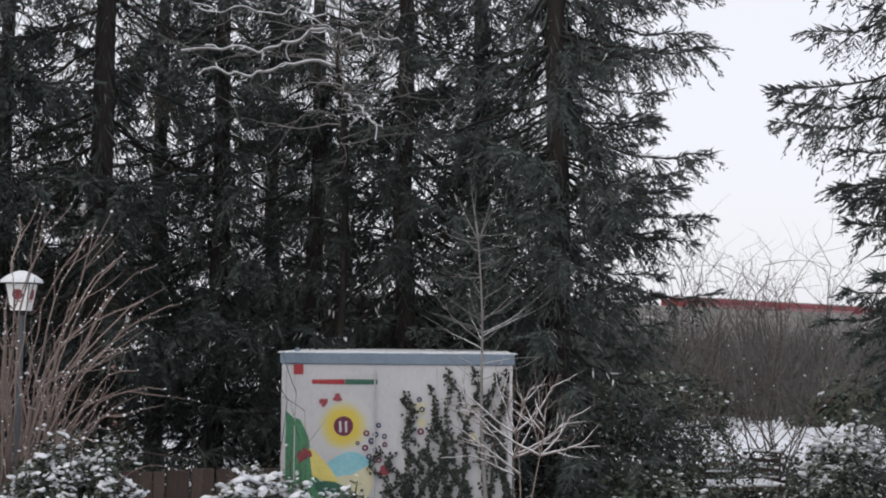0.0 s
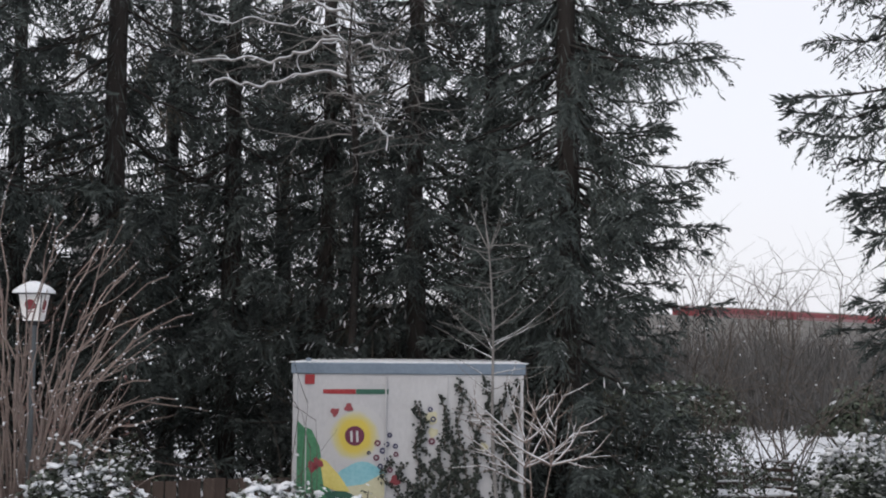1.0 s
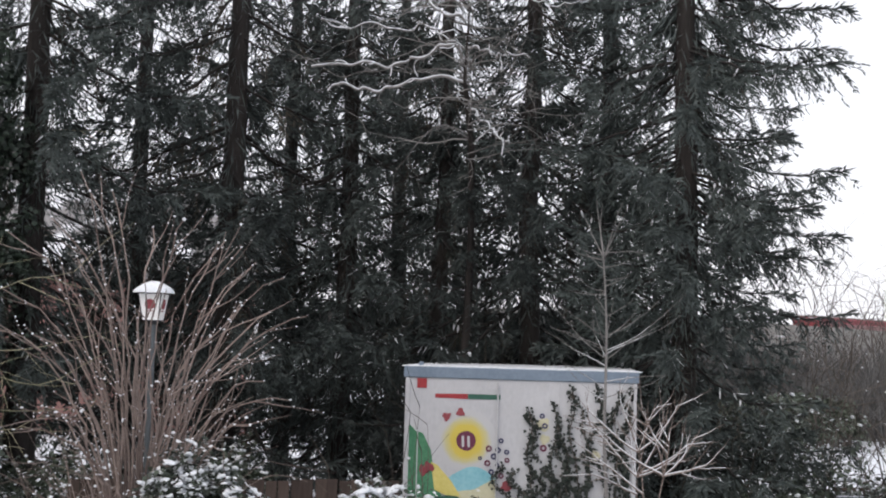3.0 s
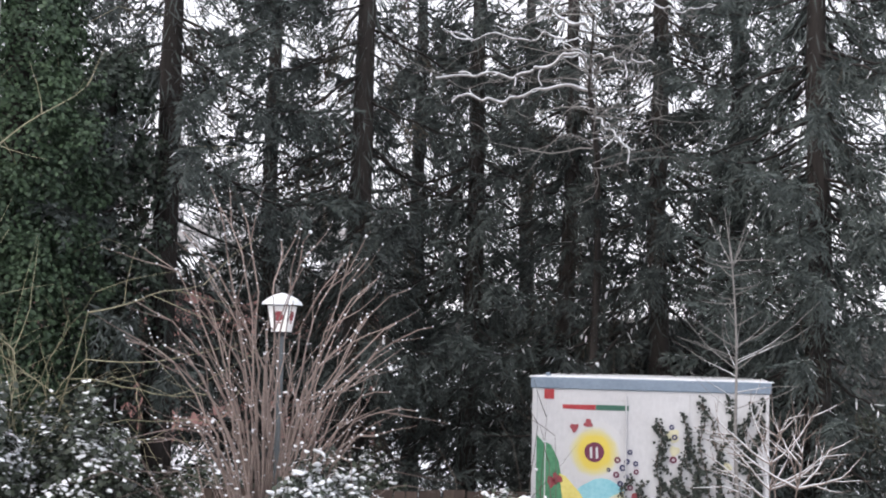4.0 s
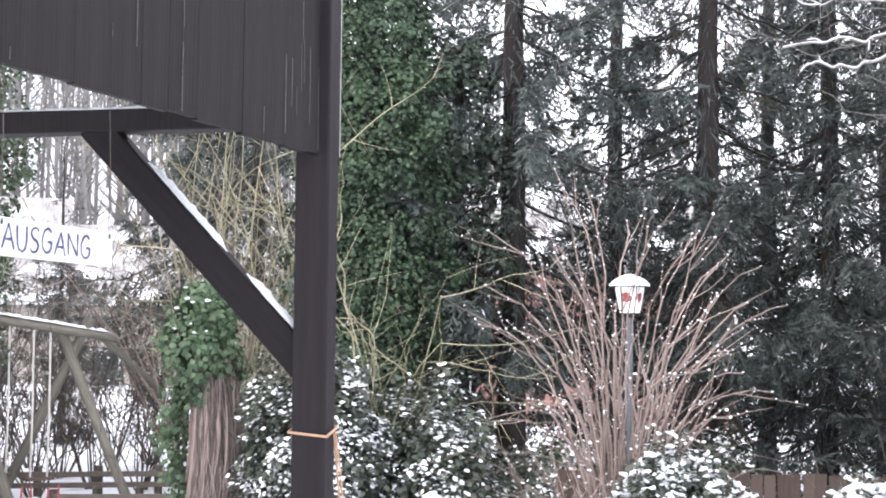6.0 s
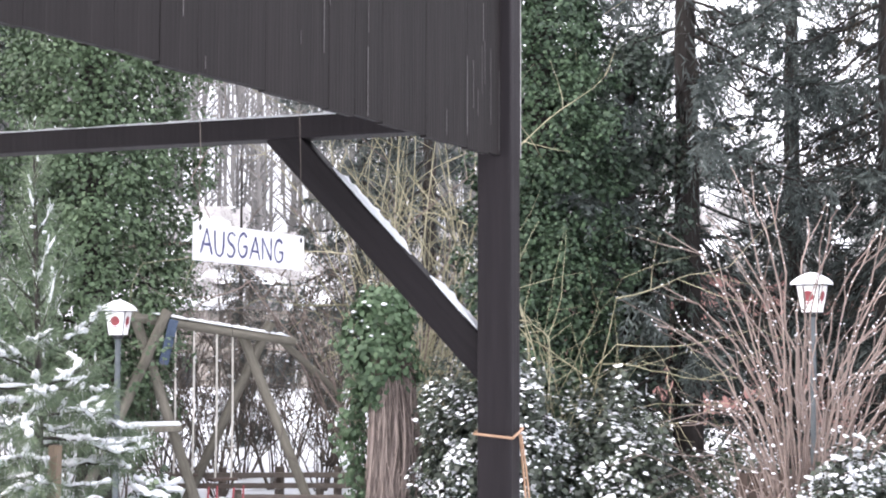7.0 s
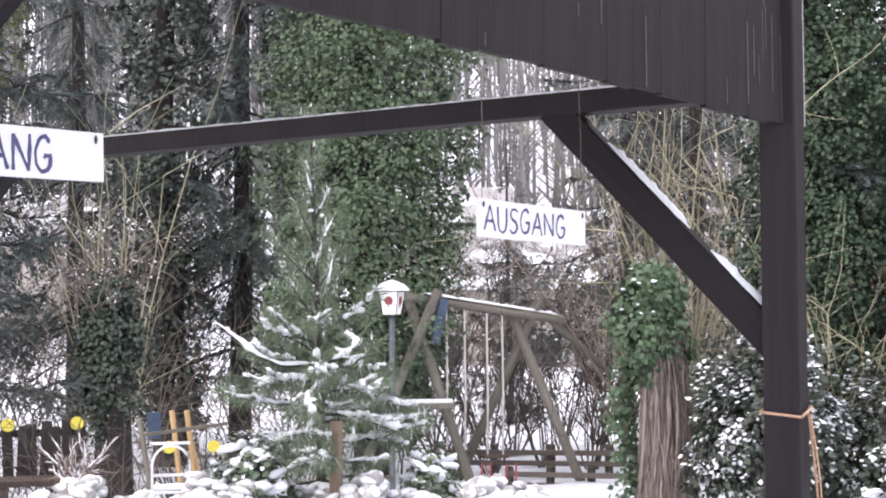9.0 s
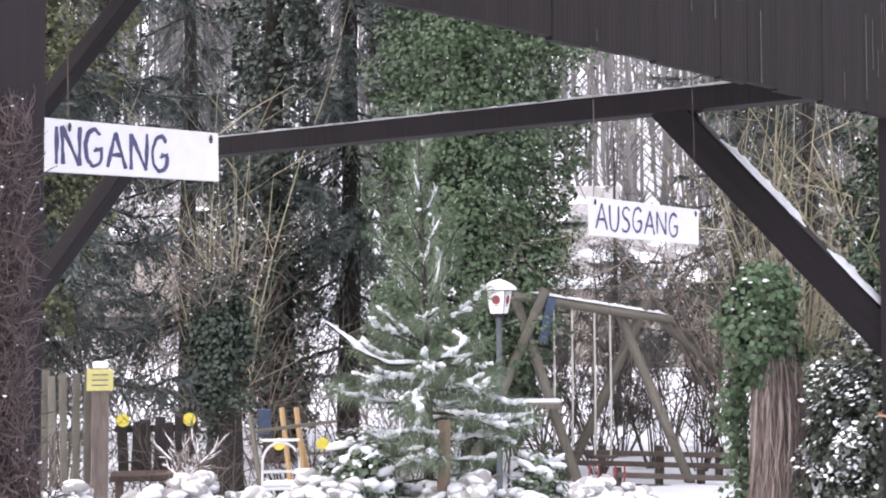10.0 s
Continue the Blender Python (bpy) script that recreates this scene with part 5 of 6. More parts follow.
# ---- lanterns on posts ----
def lantern(x, y, top, turn, label):
    """A four-sided garden lantern on its post; top: height of its cap."""
    zg = gz(x, y) - 0.05
    t = thing("garden_lantern", pose(x, y, zg, 0, 0, turn), label, "lantern", "garden lanterns")
    H = top - zg
    part("post", rod(0.03, 0.028, H - 0.36, 14), POSTGREY, t)
    part("collar", rod(0.045, 0.06, 0.04, 14), IRON, t, m=pose(0, 0, H - 0.37))
    r0, r1, z0, z1 = 0.098, 0.145, H - 0.33, H - 0.1
    for i in range(4):
        a0, a1 = math.radians(90 * i), math.radians(90 * (i + 1))
        c = [Vector((r * math.cos(a), r * math.sin(a), z)) for r, z in ((r0, z0), (r1, z1)) for a in (a0, a1)]
        bm = bmesh.new()
        inn = [Vector((v.x * 0.95, v.y * 0.95, v.z)) for v in c]
        vs = [bm.verts.new(v) for v in c + inn]
        for q in ((0, 1, 3, 2), (5, 4, 6, 7), (0, 4, 5, 1), (2, 3, 7, 6), (0, 2, 6, 4), (1, 5, 7, 3)):
            bm.faces.new([vs[k] for k in q])
        bmesh.ops.recalc_face_normals(bm, faces=bm.faces[:])
        pane = part("pane", bm, MILKGLASS, t)
        mid = (c[0] + c[1] + c[2] + c[3]) / 4
        e1 = (c[1] - c[0]).normalized()
        e2 = ((c[2] + c[3]) / 2 - (c[0] + c[1]) / 2).normalized()
        m = frame_of(mid + e1.cross(e2) * 0.002 + e2 * 0.02, e1, e2)
        bm = rod(0.046, 0.046, 0.002, 20, False)
        part("emblem", bm, DARKRED, pane, "round red emblem", m=m)
        part("plain_bar", block(0.05, 0.009, 0.002, 0), DARKRED, pane, m=m @ pose(0, -0.058, 0))
        bar("frame_bar", (r0 * math.cos(a0), r0 * math.sin(a0), z0), (r1 * math.cos(a0), r1 * math.sin(a0), z1), 0.008, 0.008, IRON, t)
        bar("rim", (r1 * math.cos(a0), r1 * math.sin(a0), z1), (r1 * math.cos(a1), r1 * math.sin(a1), z1), 0.012, 0.012, IRON, t)
    part("cap", rod(0.195, 0.06, 0.07, 4), IRON, t, m=pose(0, 0, H - 0.1))
    sn = Heap()
    rg = np.random.default_rng(int(top * 100))
    rings = [(0.186, 0.0), (0.182, 0.022), (0.14, 0.056), (0.09, 0.082), (0.05, 0.098), (0.02, 0.104)]
    v = np.array([[r * (1 - 0.12 * math.sin(2 * a) ** 2 + 0.02 * math.sin(3 * a + r * 40)) * math.cos(a), r * (1 - 0.12 * math.sin(2 * a) ** 2 + 0.02 * math.sin(3 * a + r * 40)) * math.sin(a), H - 0.097 + z] for r, z in rings for a in np.linspace(0, 2 * math.pi, 25)[:-1]])
    f = [[i * 24 + j, i * 24 + (j + 1) % 24, (i + 1) * 24 + (j + 1) % 24, (i + 1) * 24 + j] for i in range(5) for j in range(24)]
    sn.add(v, f)
    sn.f.append([5 * 24 + j for j in range(24)])
    put("snow_cap", sn, SNOW, t, "thick cap of snow", smooth=True)
    return t


lantern(-3.563, 11.469, 2.1, -137.7, "white lantern with a red emblem, snow-capped, inside the bush")
lantern(-9.745, 9.457, 1.89, -109.1, "snow-capped white lantern with a red emblem on a grey post")


# ---- the wooden swing frame ----
def log(name, p, q, r, parent, material=GREYWOOD):
    p, q = Vector(p), Vector(q)
    return part(name, rod(r, r * 0.94, (q - p).length, 12), material, parent, m=between(p, q), smooth=False)


swing = thing("swing_frame", Matrix.Identity(4), "weathered round-timber swing frame with snow on its top beam", "swing")
S0, S1 = Vector((-10.58, 10.63, 1.73)), Vector((-9.75, 12.17, 1.48))
log("top_beam", S0 - (S1 - S0).normalized() * 0.12, S1, 0.052, swing)


def leg(p, q):
    """A leg from its top through q, down into the ground."""
    p, q = Vector(p), Vector(q)
    return log("leg", p, p + (q - p) * ((p.z + 0.5) / (p.z - q.z)), 0.058, swing)


leg((-10.68, 10.55, 1.84), (-10.21, 10.98, -0.04))
leg((-10.36, 10.76, 1.82), (-10.83, 10.07, -0.08))
leg((-10.16, 11.68, 1.66), (-9.54, 12.09, -0.16))
leg((-9.88, 11.9, 1.7), (-10.57, 11.47, -0.04))
log("stay", (-9.87, 12.08, 1.49), (-9.82, 13.14, 0.83), 0.042, swing)
# block added round the leg top to show its blue-painted stretch
bar("blue_cover", (-10.38, 10.72, 1.24), (-10.31, 10.8, 1.72), 0.1, 0.1, BLUE, swing, label="dark blue painted part of the swing leg")
part("platform", block(0.75, 0.3, 0.06, 0.01, True), GREYWOOD, swing, m=pose(-10.4, 10.5, 0.54, 0, 0, 45))
part("platform_snow", block(0.72, 0.27, 0.035, 0.015, True), SNOW, swing, "snow on the platform", m=pose(-10.4, 10.5, 0.601, 0, 0, 45))
for i, f in enumerate((0.2, 0.32, 0.47, 0.575)):
    p = S0 + (S1 - S0) * f
    hp = Heap()
    tube(hp, [p + Vector((0, 0, -0.05)), p + Vector((0.01, 0, -0.9)), p + Vector((0, 0, -1.62))], [0.011] * 3, 6)
    put("swing_rope", hp, PALEROPE, swing, "pale hanging rope")
for f in (0.26, 0.52):
    p = S0 + (S1 - S0) * f
    part("swing_seat", block(0.3, 0.16, 0.03, 0.008), FENCEWOOD, swing, "dark swing seat", m=pose(p.x, p.y, p.z - 1.63, 0, 0, 62))
snow_strip("snow_ridge", S0 + Vector((0.05, 0.05, 0.055)), S1 - (S1 - S0).normalized() * 0.05 + Vector((0, 0, 0.047)), 0.085, 0.03, "ridge of snow on the swing beam", 7)


# ---- the young snowy pine and its stake ----
def young_pine():
    x, y = -7.6, 6.62
    z0 = gz(x, y) - 0.03
    t = thing("young_pine", pose(x, y, z0), "young long-needled pine with snow along its boughs", "pine")
    rg = np.random.default_rng(77)
    hp, nd, sn = Heap(), Heap(), Heap()
    top = 3.1 - z0
    zz = np.linspace(0, top, 16)
    tr = np.column_stack([0.03 * np.sin(zz * 1.4), 0.03 * np.cos(zz), zz])
    tube(hp, tr, np.linspace(0.04, 0.007, 16), 8)

    def along(pts, f):
        k = np.linspace(0, 1, len(pts))
        return np.stack([np.interp(f, k, pts[:, c]) for c in range(3)], 1)

    def tuft(pts, size, dens, start=0.2, fall=0.35, white=0.2):
        """Long soft needles that point forward and hang."""
        n = max(6, int(np.linalg.norm(np.diff(pts, axis=0), axis=1).sum() * dens))
        tq = rg.uniform(start, 1.0, n)
        b = along(pts, tq)
        dd = unit(np.broadcast_to(pts[-1] - pts[-3], (n, 3)))
        w = unit(dd * 0.7 + rg.normal(0, 0.55, (n, 3)) - np.array([0, 0, fall]))
        blades(nd, b, w, unit(np.cross(w, rg.normal(0, 1, (n, 3)))), size * rg.uniform(0.7, 1.25, n), 0.0048, 0.4)
        k = rg.random(n) < white
        if k.any():
            blades(sn, b[k] + np.array([0, 0, 0.006]), w[k], unit(np.cross(w[k], [0, 0, 1.0])), size * rg.uniform(0.25, 0.7, k.sum()), 0.0065, 0.4)

    def load(pts, r, f0=0.15, f1=1.0):
        """A rope of snow lying on a twig, thick and thin by turns."""
        f = np.linspace(f0, f1, 14)
        q = along(pts, f) + np.array([0, 0, r * 0.7]) + rg.normal(0, r * 0.12, (14, 3))
        swell = 0.62 + 0.3 * np.sin(f * rg.uniform(9, 16) + rg.uniform(0, 6)) + 0.25 * rg.random(14)
        swell[0] = swell[-1] = 0.25
        tube(sn, q, r * np.maximum(swell, 0.2), 7)

    def bough(p, d, ln, up, snowy, needle, dens, wig=0.09):
        pts = shoot(hp, rg, p, d, ln, 0.013, 0, up, 9, 5, wig)
        tuft(pts, needle, dens)
        if rg.random() < snowy:
            load(pts, rg.uniform(0.02, 0.034), rg.uniform(0.1, 0.4))
        for j in (3, 5, 6, 7, 8):
            dd = unit(pts[j] - pts[j - 1])
            q = shoot(hp, rg, pts[j], dd + unit(np.cross(dd, [0, 0, 1.0])) * rg.choice([-1, 1]) * rg.uniform(0.5, 1.0) + np.array([0, 0, rg.uniform(-0.1, 0.35)]), ln * rg.uniform(0.2, 0.42), 0.007, 0, 0.02, 6, 4, 0.1)
            tuft(q, needle, dens * 1.1)
            if rg.random() < snowy * 0.85:
                load(q, rg.uniform(0.016, 0.028))
        return pts

    # lower whorls spread flat and sag, upper ones sweep up round the leader
    for z, ln, n, rise, up, snowy in ((0.35, 0.6, 5, -0.05, 0.0, 0.6), (0.6, 0.72, 6, 0.0, -0.02, 0.8), (0.82, 0.74, 5, -0.02, -0.01, 0.9), (1.02, 0.72, 6, 0.05, -0.01, 0.95), (1.2, 0.62, 6, 0.12, 0.0, 0.95), (1.38, 0.46, 4, 0.3, 0.03, 0.7)):
        for i in range(n):
            a = 6.28 * (i + rg.uniform(-0.3, 0.3)) / n + z * 3
            zb = z - z0 + rg.uniform(-0.1, 0.1)
            bough(along(tr, np.array([zb / top]))[0], (math.cos(a), math.sin(a), rise + rg.uniform(-0.15, 0.2)), ln * rg.uniform(0.65, 1.12), up, snowy, 0.14, 330)
    for z, ln, n, rise in ((1.55, 0.55, 4, 1.0), (1.75, 0.42, 4, 1.1), (2.02, 0.34, 4, 1.3), (2.3, 0.28, 4, 1.5), (2.55, 0.24, 3, 1.7), (2.8, 0.2, 4, 1.9)):
        for i in range(n):
            a = 6.28 * (i + rg.uniform(-0.3, 0.3)) / n + z * 3
            zb = z - z0 + rg.uniform(-0.08, 0.08)
            pts = shoot(hp, rg, along(tr, np.array([zb / top]))[0], (math.cos(a), math.sin(a), rise), ln * rg.uniform(0.75, 1.2), 0.009, 0, 0.08, 9, 5, 0.07)
            tuft(pts, 0.13, 300, 0.1, 0.15, 0.16)
            if rg.random() < 0.6:
                load(pts, rg.uniform(0.007, 0.014), 0.3)
    tuft(tr[8:], 0.12, 220, 0.0, -0.2, 0.15)
    for f in rg.uniform(0.4, 0.98, 12):
        lump(sn, rg, along(tr, np.array([f]))[0] + rg.normal(0, 0.02, 3), (0.018, 0.018, 0.014), 0.25, False)
    # one long bare bough with a thick rope of snow
    lf = np.array([-0.67, -0.74, 0])
    p0_ = along(tr, np.array([(1.2 - z0) / top]))[0]
    long = np.array([p0_, p0_ + lf * 0.28 + np.array([0, 0, 0.0]), p0_ + lf * 0.45 + np.array([0, 0, 0.07]), p0_ + lf * 0.6 + np.array([0, 0, 0.19]), p0_ + lf * 0.75 + np.array([0, 0, 0.3])])
    tube(hp, long, (0.016, 0.014, 0.012, 0.01, 0.006), 6)
    load(long, 0.021, 0.35)
    load(long, 0.018, 0.05, 0.6)
    put("trunk", hp, BARK, t)
    tagged(put("needles", nd, PINE, t), kind="stuff")
    put("snow", sn, SNOW, t, "ropes of snow on the boughs", smooth=True)


young_pine()
stake = thing("wooden_stake", pose(-7.137, 6.387, gz(-7.1, 6.4) - 0.05, 0, 1, 20), "square weathered wooden stake beside the young pine", "stake")
part("stake_body", block(0.07, 0.07, 0.93, 0.006, True), mat("weathered_stake_wood", (0.1, 0.08, 0.062), (0.22, 0.165, 0.12), 4, 0.85, 0.4, 40, (1, 1, 0.15)), stake)
part("stake_rail", block(0.03, 0.9, 0.05, 0.006), GREYWOOD, stake, m=pose(0, 0.42, 0.42, 3, 0, 0))

# ---- the broken trunk with its mane of ivy ----
sx0, sy0 = -7.42, 10.78
stump = thing("broken_trunk", pose(sx0, sy0, gz(sx0, sy0) - 0.05), "broken tree trunk of split brown wood under an ivy crown", "trunk")
rg = np.random.default_rng(61)
hp = Heap()
zt = 1.3 - gz(sx0, sy0)
zz = np.linspace(0, zt, 9)
tube(hp, np.column_stack([0.03 * np.sin(zz * 2), 0 * zz, zz]), 0.26 - 0.09 * zz / zt + 0.05 * np.exp(-zz * 4), 14)
put("trunk", hp, BARK_BROWN, stump)
hp = Heap()
for i in range(900):
    a = rg.uniform(0, 6.28)
    r = 0.255 + rg.uniform(-0.01, 0.02)
    z0_, z1_ = sorted(rg.uniform(0, zt * 1.12, 2))
    zq = np.linspace(z0_, z1_, 5)
    rq = r + rg.uniform(-0.015, 0.035) - 0.09 * zq / zt + 0.05 * np.exp(-zq * 4)
    aq = a + 0.13 * np.sin(zq * 3 + i) + rg.normal(0, 0.05, 5)
    tube(hp, np.column_stack([rq * np.cos(aq) + 0.03 * np.sin(zq * 2), rq * np.sin(aq), zq]), np.array([0.002, 0.006, 0.007, 0.005, 0.0015]) * rg.uniform(0.4, 1.5), 3)
tagged(put("torn_bark", hp, mat("fibrous_torn_bark", (0.075, 0.06, 0.055), (0.27, 0.22, 0.2), 7, 0.95, 0.4, 40, (1, 1, 0.3), island=0.5), stump), kind="stuff")
lv = Heap()
n = 2600
a, z = rg.uniform(0, 6.28, n), rg.uniform(zt - 0.35, zt + 0.75, n)
r = (0.42 + 0.1 * np.sin(a * 3 + z * 4) + 0.09 * np.sin(z * 9 + a)) * (1 - 0.5 * smooth(zt + 0.45, zt + 0.8, z)) * (0.55 + 0.45 * smooth(zt - 0.35, zt + 0.1, z)) * (0.6 + 0.4 * rg.random(n) ** 0.4)
p = np.stack([r * np.cos(a) * 0.8 - 0.1, r * np.sin(a) * 0.8 - 0.06, z], 1)
leaves(lv, rg, p, 0.07, 0.03, np.stack([np.cos(a), np.sin(a), 0.4 + 0 * a], 1))
n = 800
z = rg.uniform(0.1, zt, n)
p = np.stack([-0.33 + rg.normal(0, 0.075, n) + 0.06 * np.sin(z * 5), rg.normal(-0.12, 0.1, n), z], 1)
leaves(lv, rg, p, 0.07, 0.03, np.array([-0.3, -0.8, 0.4]))
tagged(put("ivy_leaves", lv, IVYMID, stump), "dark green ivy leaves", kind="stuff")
sn = Heap()
for i in range(22):
    lump(sn, rg, (rg.uniform(-0.4, 0.1), rg.uniform(-0.4, 0.0), zt + rg.uniform(0.2, 0.75)), np.array((0.03, 0.022, 0.013)) * rg.uniform(0.5, 1.1), 0.3)
put("snow", sn, SNOW, stump, "patches of snow", smooth=True)

# ---- the low wall of garden stones under snow ----
rg = np.random.default_rng(71)
stone_meshes = []
for i in range(7):
    hp = Heap()
    lump(hp, rg, (0, 0, 0), (1, 0.85, 0.66), 0.3)
    hs = Heap()
    lump(hs, rg, (0, 0, 0.3), (0.98, 0.84, 0.46), 0.26)
    stone_meshes.append((hp.mesh("stone", STONE, True), hs.mesh("snow_cap", SNOW, True)))
ridge = Heap()
ra, rdv = np.radians(np.arange(37.5, 68.5, 0.25)), np.linspace(9.05, 10.35, 14)
RA, RD = np.meshgrid(ra, rdv, indexing="ij")


def ridge_top(az, d):
    """Height of the stony snow bank over the ground."""
    az = np.asarray(az, float)
    h = 0.4 + 0.07 * np.sin(az * 1.1) + 0.05 * np.sin(az * 2.7 + 1) + 0.03 * np.sin(az * 6.1)
    return h * np.sqrt(np.maximum(0, 1 - ((np.asarray(d, float) - 9.7) / 0.65) ** 2)) * smooth(37.5, 40.5, az)


rx_, ry_ = -RD * np.sin(RA), RD * np.cos(RA)
rz_ = ground_z(rx_, ry_) - 0.02 + ridge_top(np.degrees(RA), RD) * 0.85 + 0.02 * np.sin(RA * 190 + RD * 9) * np.sin(RD * 14)
i, j = np.meshgrid(np.arange(len(ra) - 1), np.arange(13), indexing="ij")
ridge.add(np.stack([rx_, ry_, rz_], -1).reshape(-1, 3), np.stack([i * 14 + j, (i + 1) * 14 + j, (i + 1) * 14 + j + 1, i * 14 + j + 1], -1).reshape(-1, 4))
tagged(put("snow_bank", ridge, SNOWGROUND, smooth=True), "low bank of earth and stones under snow", "bank", kind="structure")
count = 0
while count < 300:
    az, d = rg.uniform(39, 67), rg.uniform(9.15, 10.0)
    size = rg.uniform(0.04, 0.082)
    x, y = polar(d, az)
    z = gz(x, y) + float(ridge_top(az, d)) * 0.85 + size * 0.18
    st = thing("garden_stone", pose(x, y, z, rg.uniform(-12, 12), rg.uniform(-12, 12), rg.uniform(0, 360)) @ Matrix.Diagonal((size, size, size, 1)), "rounded garden stone capped with snow on a low bank", "stone", "stones of the low bank")
    me, ms = stone_meshes[count % 7]
    new("stone", me).parent = st
    if rg.random() < 0.8:
        new("snow_cap", ms).parent = st
    count += 1

# ---- seats, poles and discs by the picket fence ----
def ladder_chair(x, y, z, turn, material, label, arch=True, size=1.0):
    t = thing("garden_chair", pose(x, y, z, 0, 0, turn) @ Matrix.Diagonal((size, size, size, 1)), label, "chair", "garden chairs")
    part("seat", block(0.4, 0.38, 0.03, 0.01), material, t, m=pose(0, 0, 0.44))
    for sx_, sy_ in ((-0.17, -0.16), (0.17, -0.16), (-0.17, 0.16), (0.17, 0.16)):
        part("leg", rod(0.014, 0.018, 0.44, 8), material, t, m=pose(sx_, sy_, 0))
    hp = Heap()
    w = 0.19
    pts = [(-w, 0.17, 0.45), (-w, 0.19, 0.72)] + [(-w * math.cos(a), 0.2, 0.72 + 0.2 * math.sin(a)) for a in np.linspace(0.2, math.pi - 0.2, 9)] + [(w, 0.19, 0.72), (w, 0.17, 0.45)]
    if not arch:
        pts = [(-w, 0.17, 0.45), (-w, 0.2, 0.92), (w, 0.2, 0.92), (w, 0.17, 0.45)]
    tube(hp, pts, [0.015] * len(pts), 6)
    put("back_frame", hp, material, t, smooth=True)
    for k in (0.58, 0.7, 0.82) if not arch else (0.62,):
        part("back_slat", block(2 * w, 0.014, 0.045 if not arch else 0.03, 0.004), material, t, m=pose(0, 0.19, k))
    for k in (0.6, 0.72) if not arch else ():
        part("slat_snow", block(2 * w, 0.028, 0.018, 0.005, True), SNOW, t, "snow on the slat", m=pose(0, 0.19, k))
    part("seat_snow", block(0.36, 0.34, 0.035, 0.015, True), SNOW, t, "snow on the seat", m=pose(0, 0, 0.456))
    part("back_snow", block(2 * w, 0.034, 0.028, 0.008, True), SNOW, t, "snow on the back", m=pose(0, 0.195, 0.93))
    return t


WHITECHAIR = mat("white_metal_chair", (0.6, 0.6, 0.6), (0.74, 0.74, 0.74), 6, 0.5, 0.1, 40)
ladder_chair(*polar(10.9, 54.9), -0.12, 235, WHITECHAIR, "white metal bistro chair with an arched back, under snow", size=0.75)
for i, (d, az) in enumerate(((18.0, -11.7), (18.2, -9.9), (18.4, -13.2))):
    x, y = polar(d, az)
    ladder_chair(x, y, gz(x, y) + 0.16, (10, 60, -30)[i], FENCEWOOD, "dark wooden garden chair with a slatted back, edged in snow", False)
x, y = polar(17.7, -12.2)
tb = thing("garden_table", pose(x, y, gz(x, y) - 0.02, 0, 0, 12), "dark wooden garden table with snow on top", "table")
part("tabletop", block(1.1, 0.7, 0.035, 0.008, True), FENCEWOOD, tb, m=pose(0, 0, 0.72))
part("table_snow", block(1.05, 0.66, 0.03, 0.014, True), SNOW, tb, "snow on the tabletop", m=pose(0, 0, 0.756))
for sx_, sy_ in ((-0.48, -0.28), (0.48, -0.28), (-0.48, 0.28), (0.48, 0.28)):
    part("leg", block(0.05, 0.05, 0.72, 0.005, True), FENCEWOOD, tb, m=pose(sx_, sy_, 0))


def pole_frame():
    t = thing("pole_frame", Matrix.Identity(4), "pale wooden poles lashed to a cross rail with yellow discs", "frame")
    for i, (a0, z0, a1, z1) in enumerate(((55.3, -0.4, 56.2, 0.72), (54.2, -0.4, 54.9, 0.78), (53.6, -0.4, 54.3, 0.78), (53.0, -0.4, 54.1, 0.5))):
        bar("pole", (*polar(11.5, a0), z0), (*polar(11.6, a1), z1), 0.035, 0.035, PALEWOOD if i else GREYWOOD, t)
    bar("cross_rail", (*polar(11.4, 56.0), 0.6), (*polar(11.4, 52.6), 0.68), 0.03, 0.03, GREYWOOD, t)
    for az in (55.0, 53.2):
        x, y = polar(11.35, az)
        part("yellow_disc", rod(0.05, 0.05, 0.012, 20, False), BRIGHTYELLOW, t, "bright yellow disc", m=pose(x, y, 0.5, 90, 0, az))
    part("blue_panel", block(0.11, 0.03, 0.22, 0.01), BLUE, t, "dark blue panel", m=pose(*polar(11.6, 55.6), 0.66, 0, 0, 55))


pole_frame()
seat = thing("dark_bench", pose(*polar(12.1, 60.0), gz(*polar(12.1, 60.0)), 0, 0, 60), "dark wooden bench back with two yellow discs", "bench")
for x in (-0.27, -0.17, -0.08, 0.02, 0.11, 0.2, 0.29):
    part("back_slat", block(0.088, 0.03, 0.48 + 0.03 * math.sin(x * 40), 0.006, True), BARK, seat, m=pose(x, 0, 0.4, 0, 3 * math.sin(x * 31), 0))
part("back_rail", block(0.7, 0.03, 0.06, 0.006), BARK, seat, m=pose(0, 0.03, 0.8))
part("bench_seat", block(0.75, 0.4, 0.05, 0.01, True), FENCEWOOD, seat, m=pose(0, -0.22, 0.4))
part("leg", block(0.06, 0.4, 0.4, 0.01, True), FENCEWOOD, seat, m=pose(-0.3, -0.2, 0))
part("leg", block(0.06, 0.4, 0.4, 0.01, True), FENCEWOOD, seat, m=pose(0.3, -0.2, 0))
for x in (-0.28, 0.28):
    part("yellow_disc", rod(0.055, 0.055, 0.012, 20, False), BRIGHTYELLOW, seat, "bright yellow disc", m=pose(x, -0.05, 0.88, 90, 0, 0))
pick = thing("picket_fence", Matrix.Identity(4), "weathered picket fence with a yellow notice", "fence")
rg = np.random.default_rng(81)
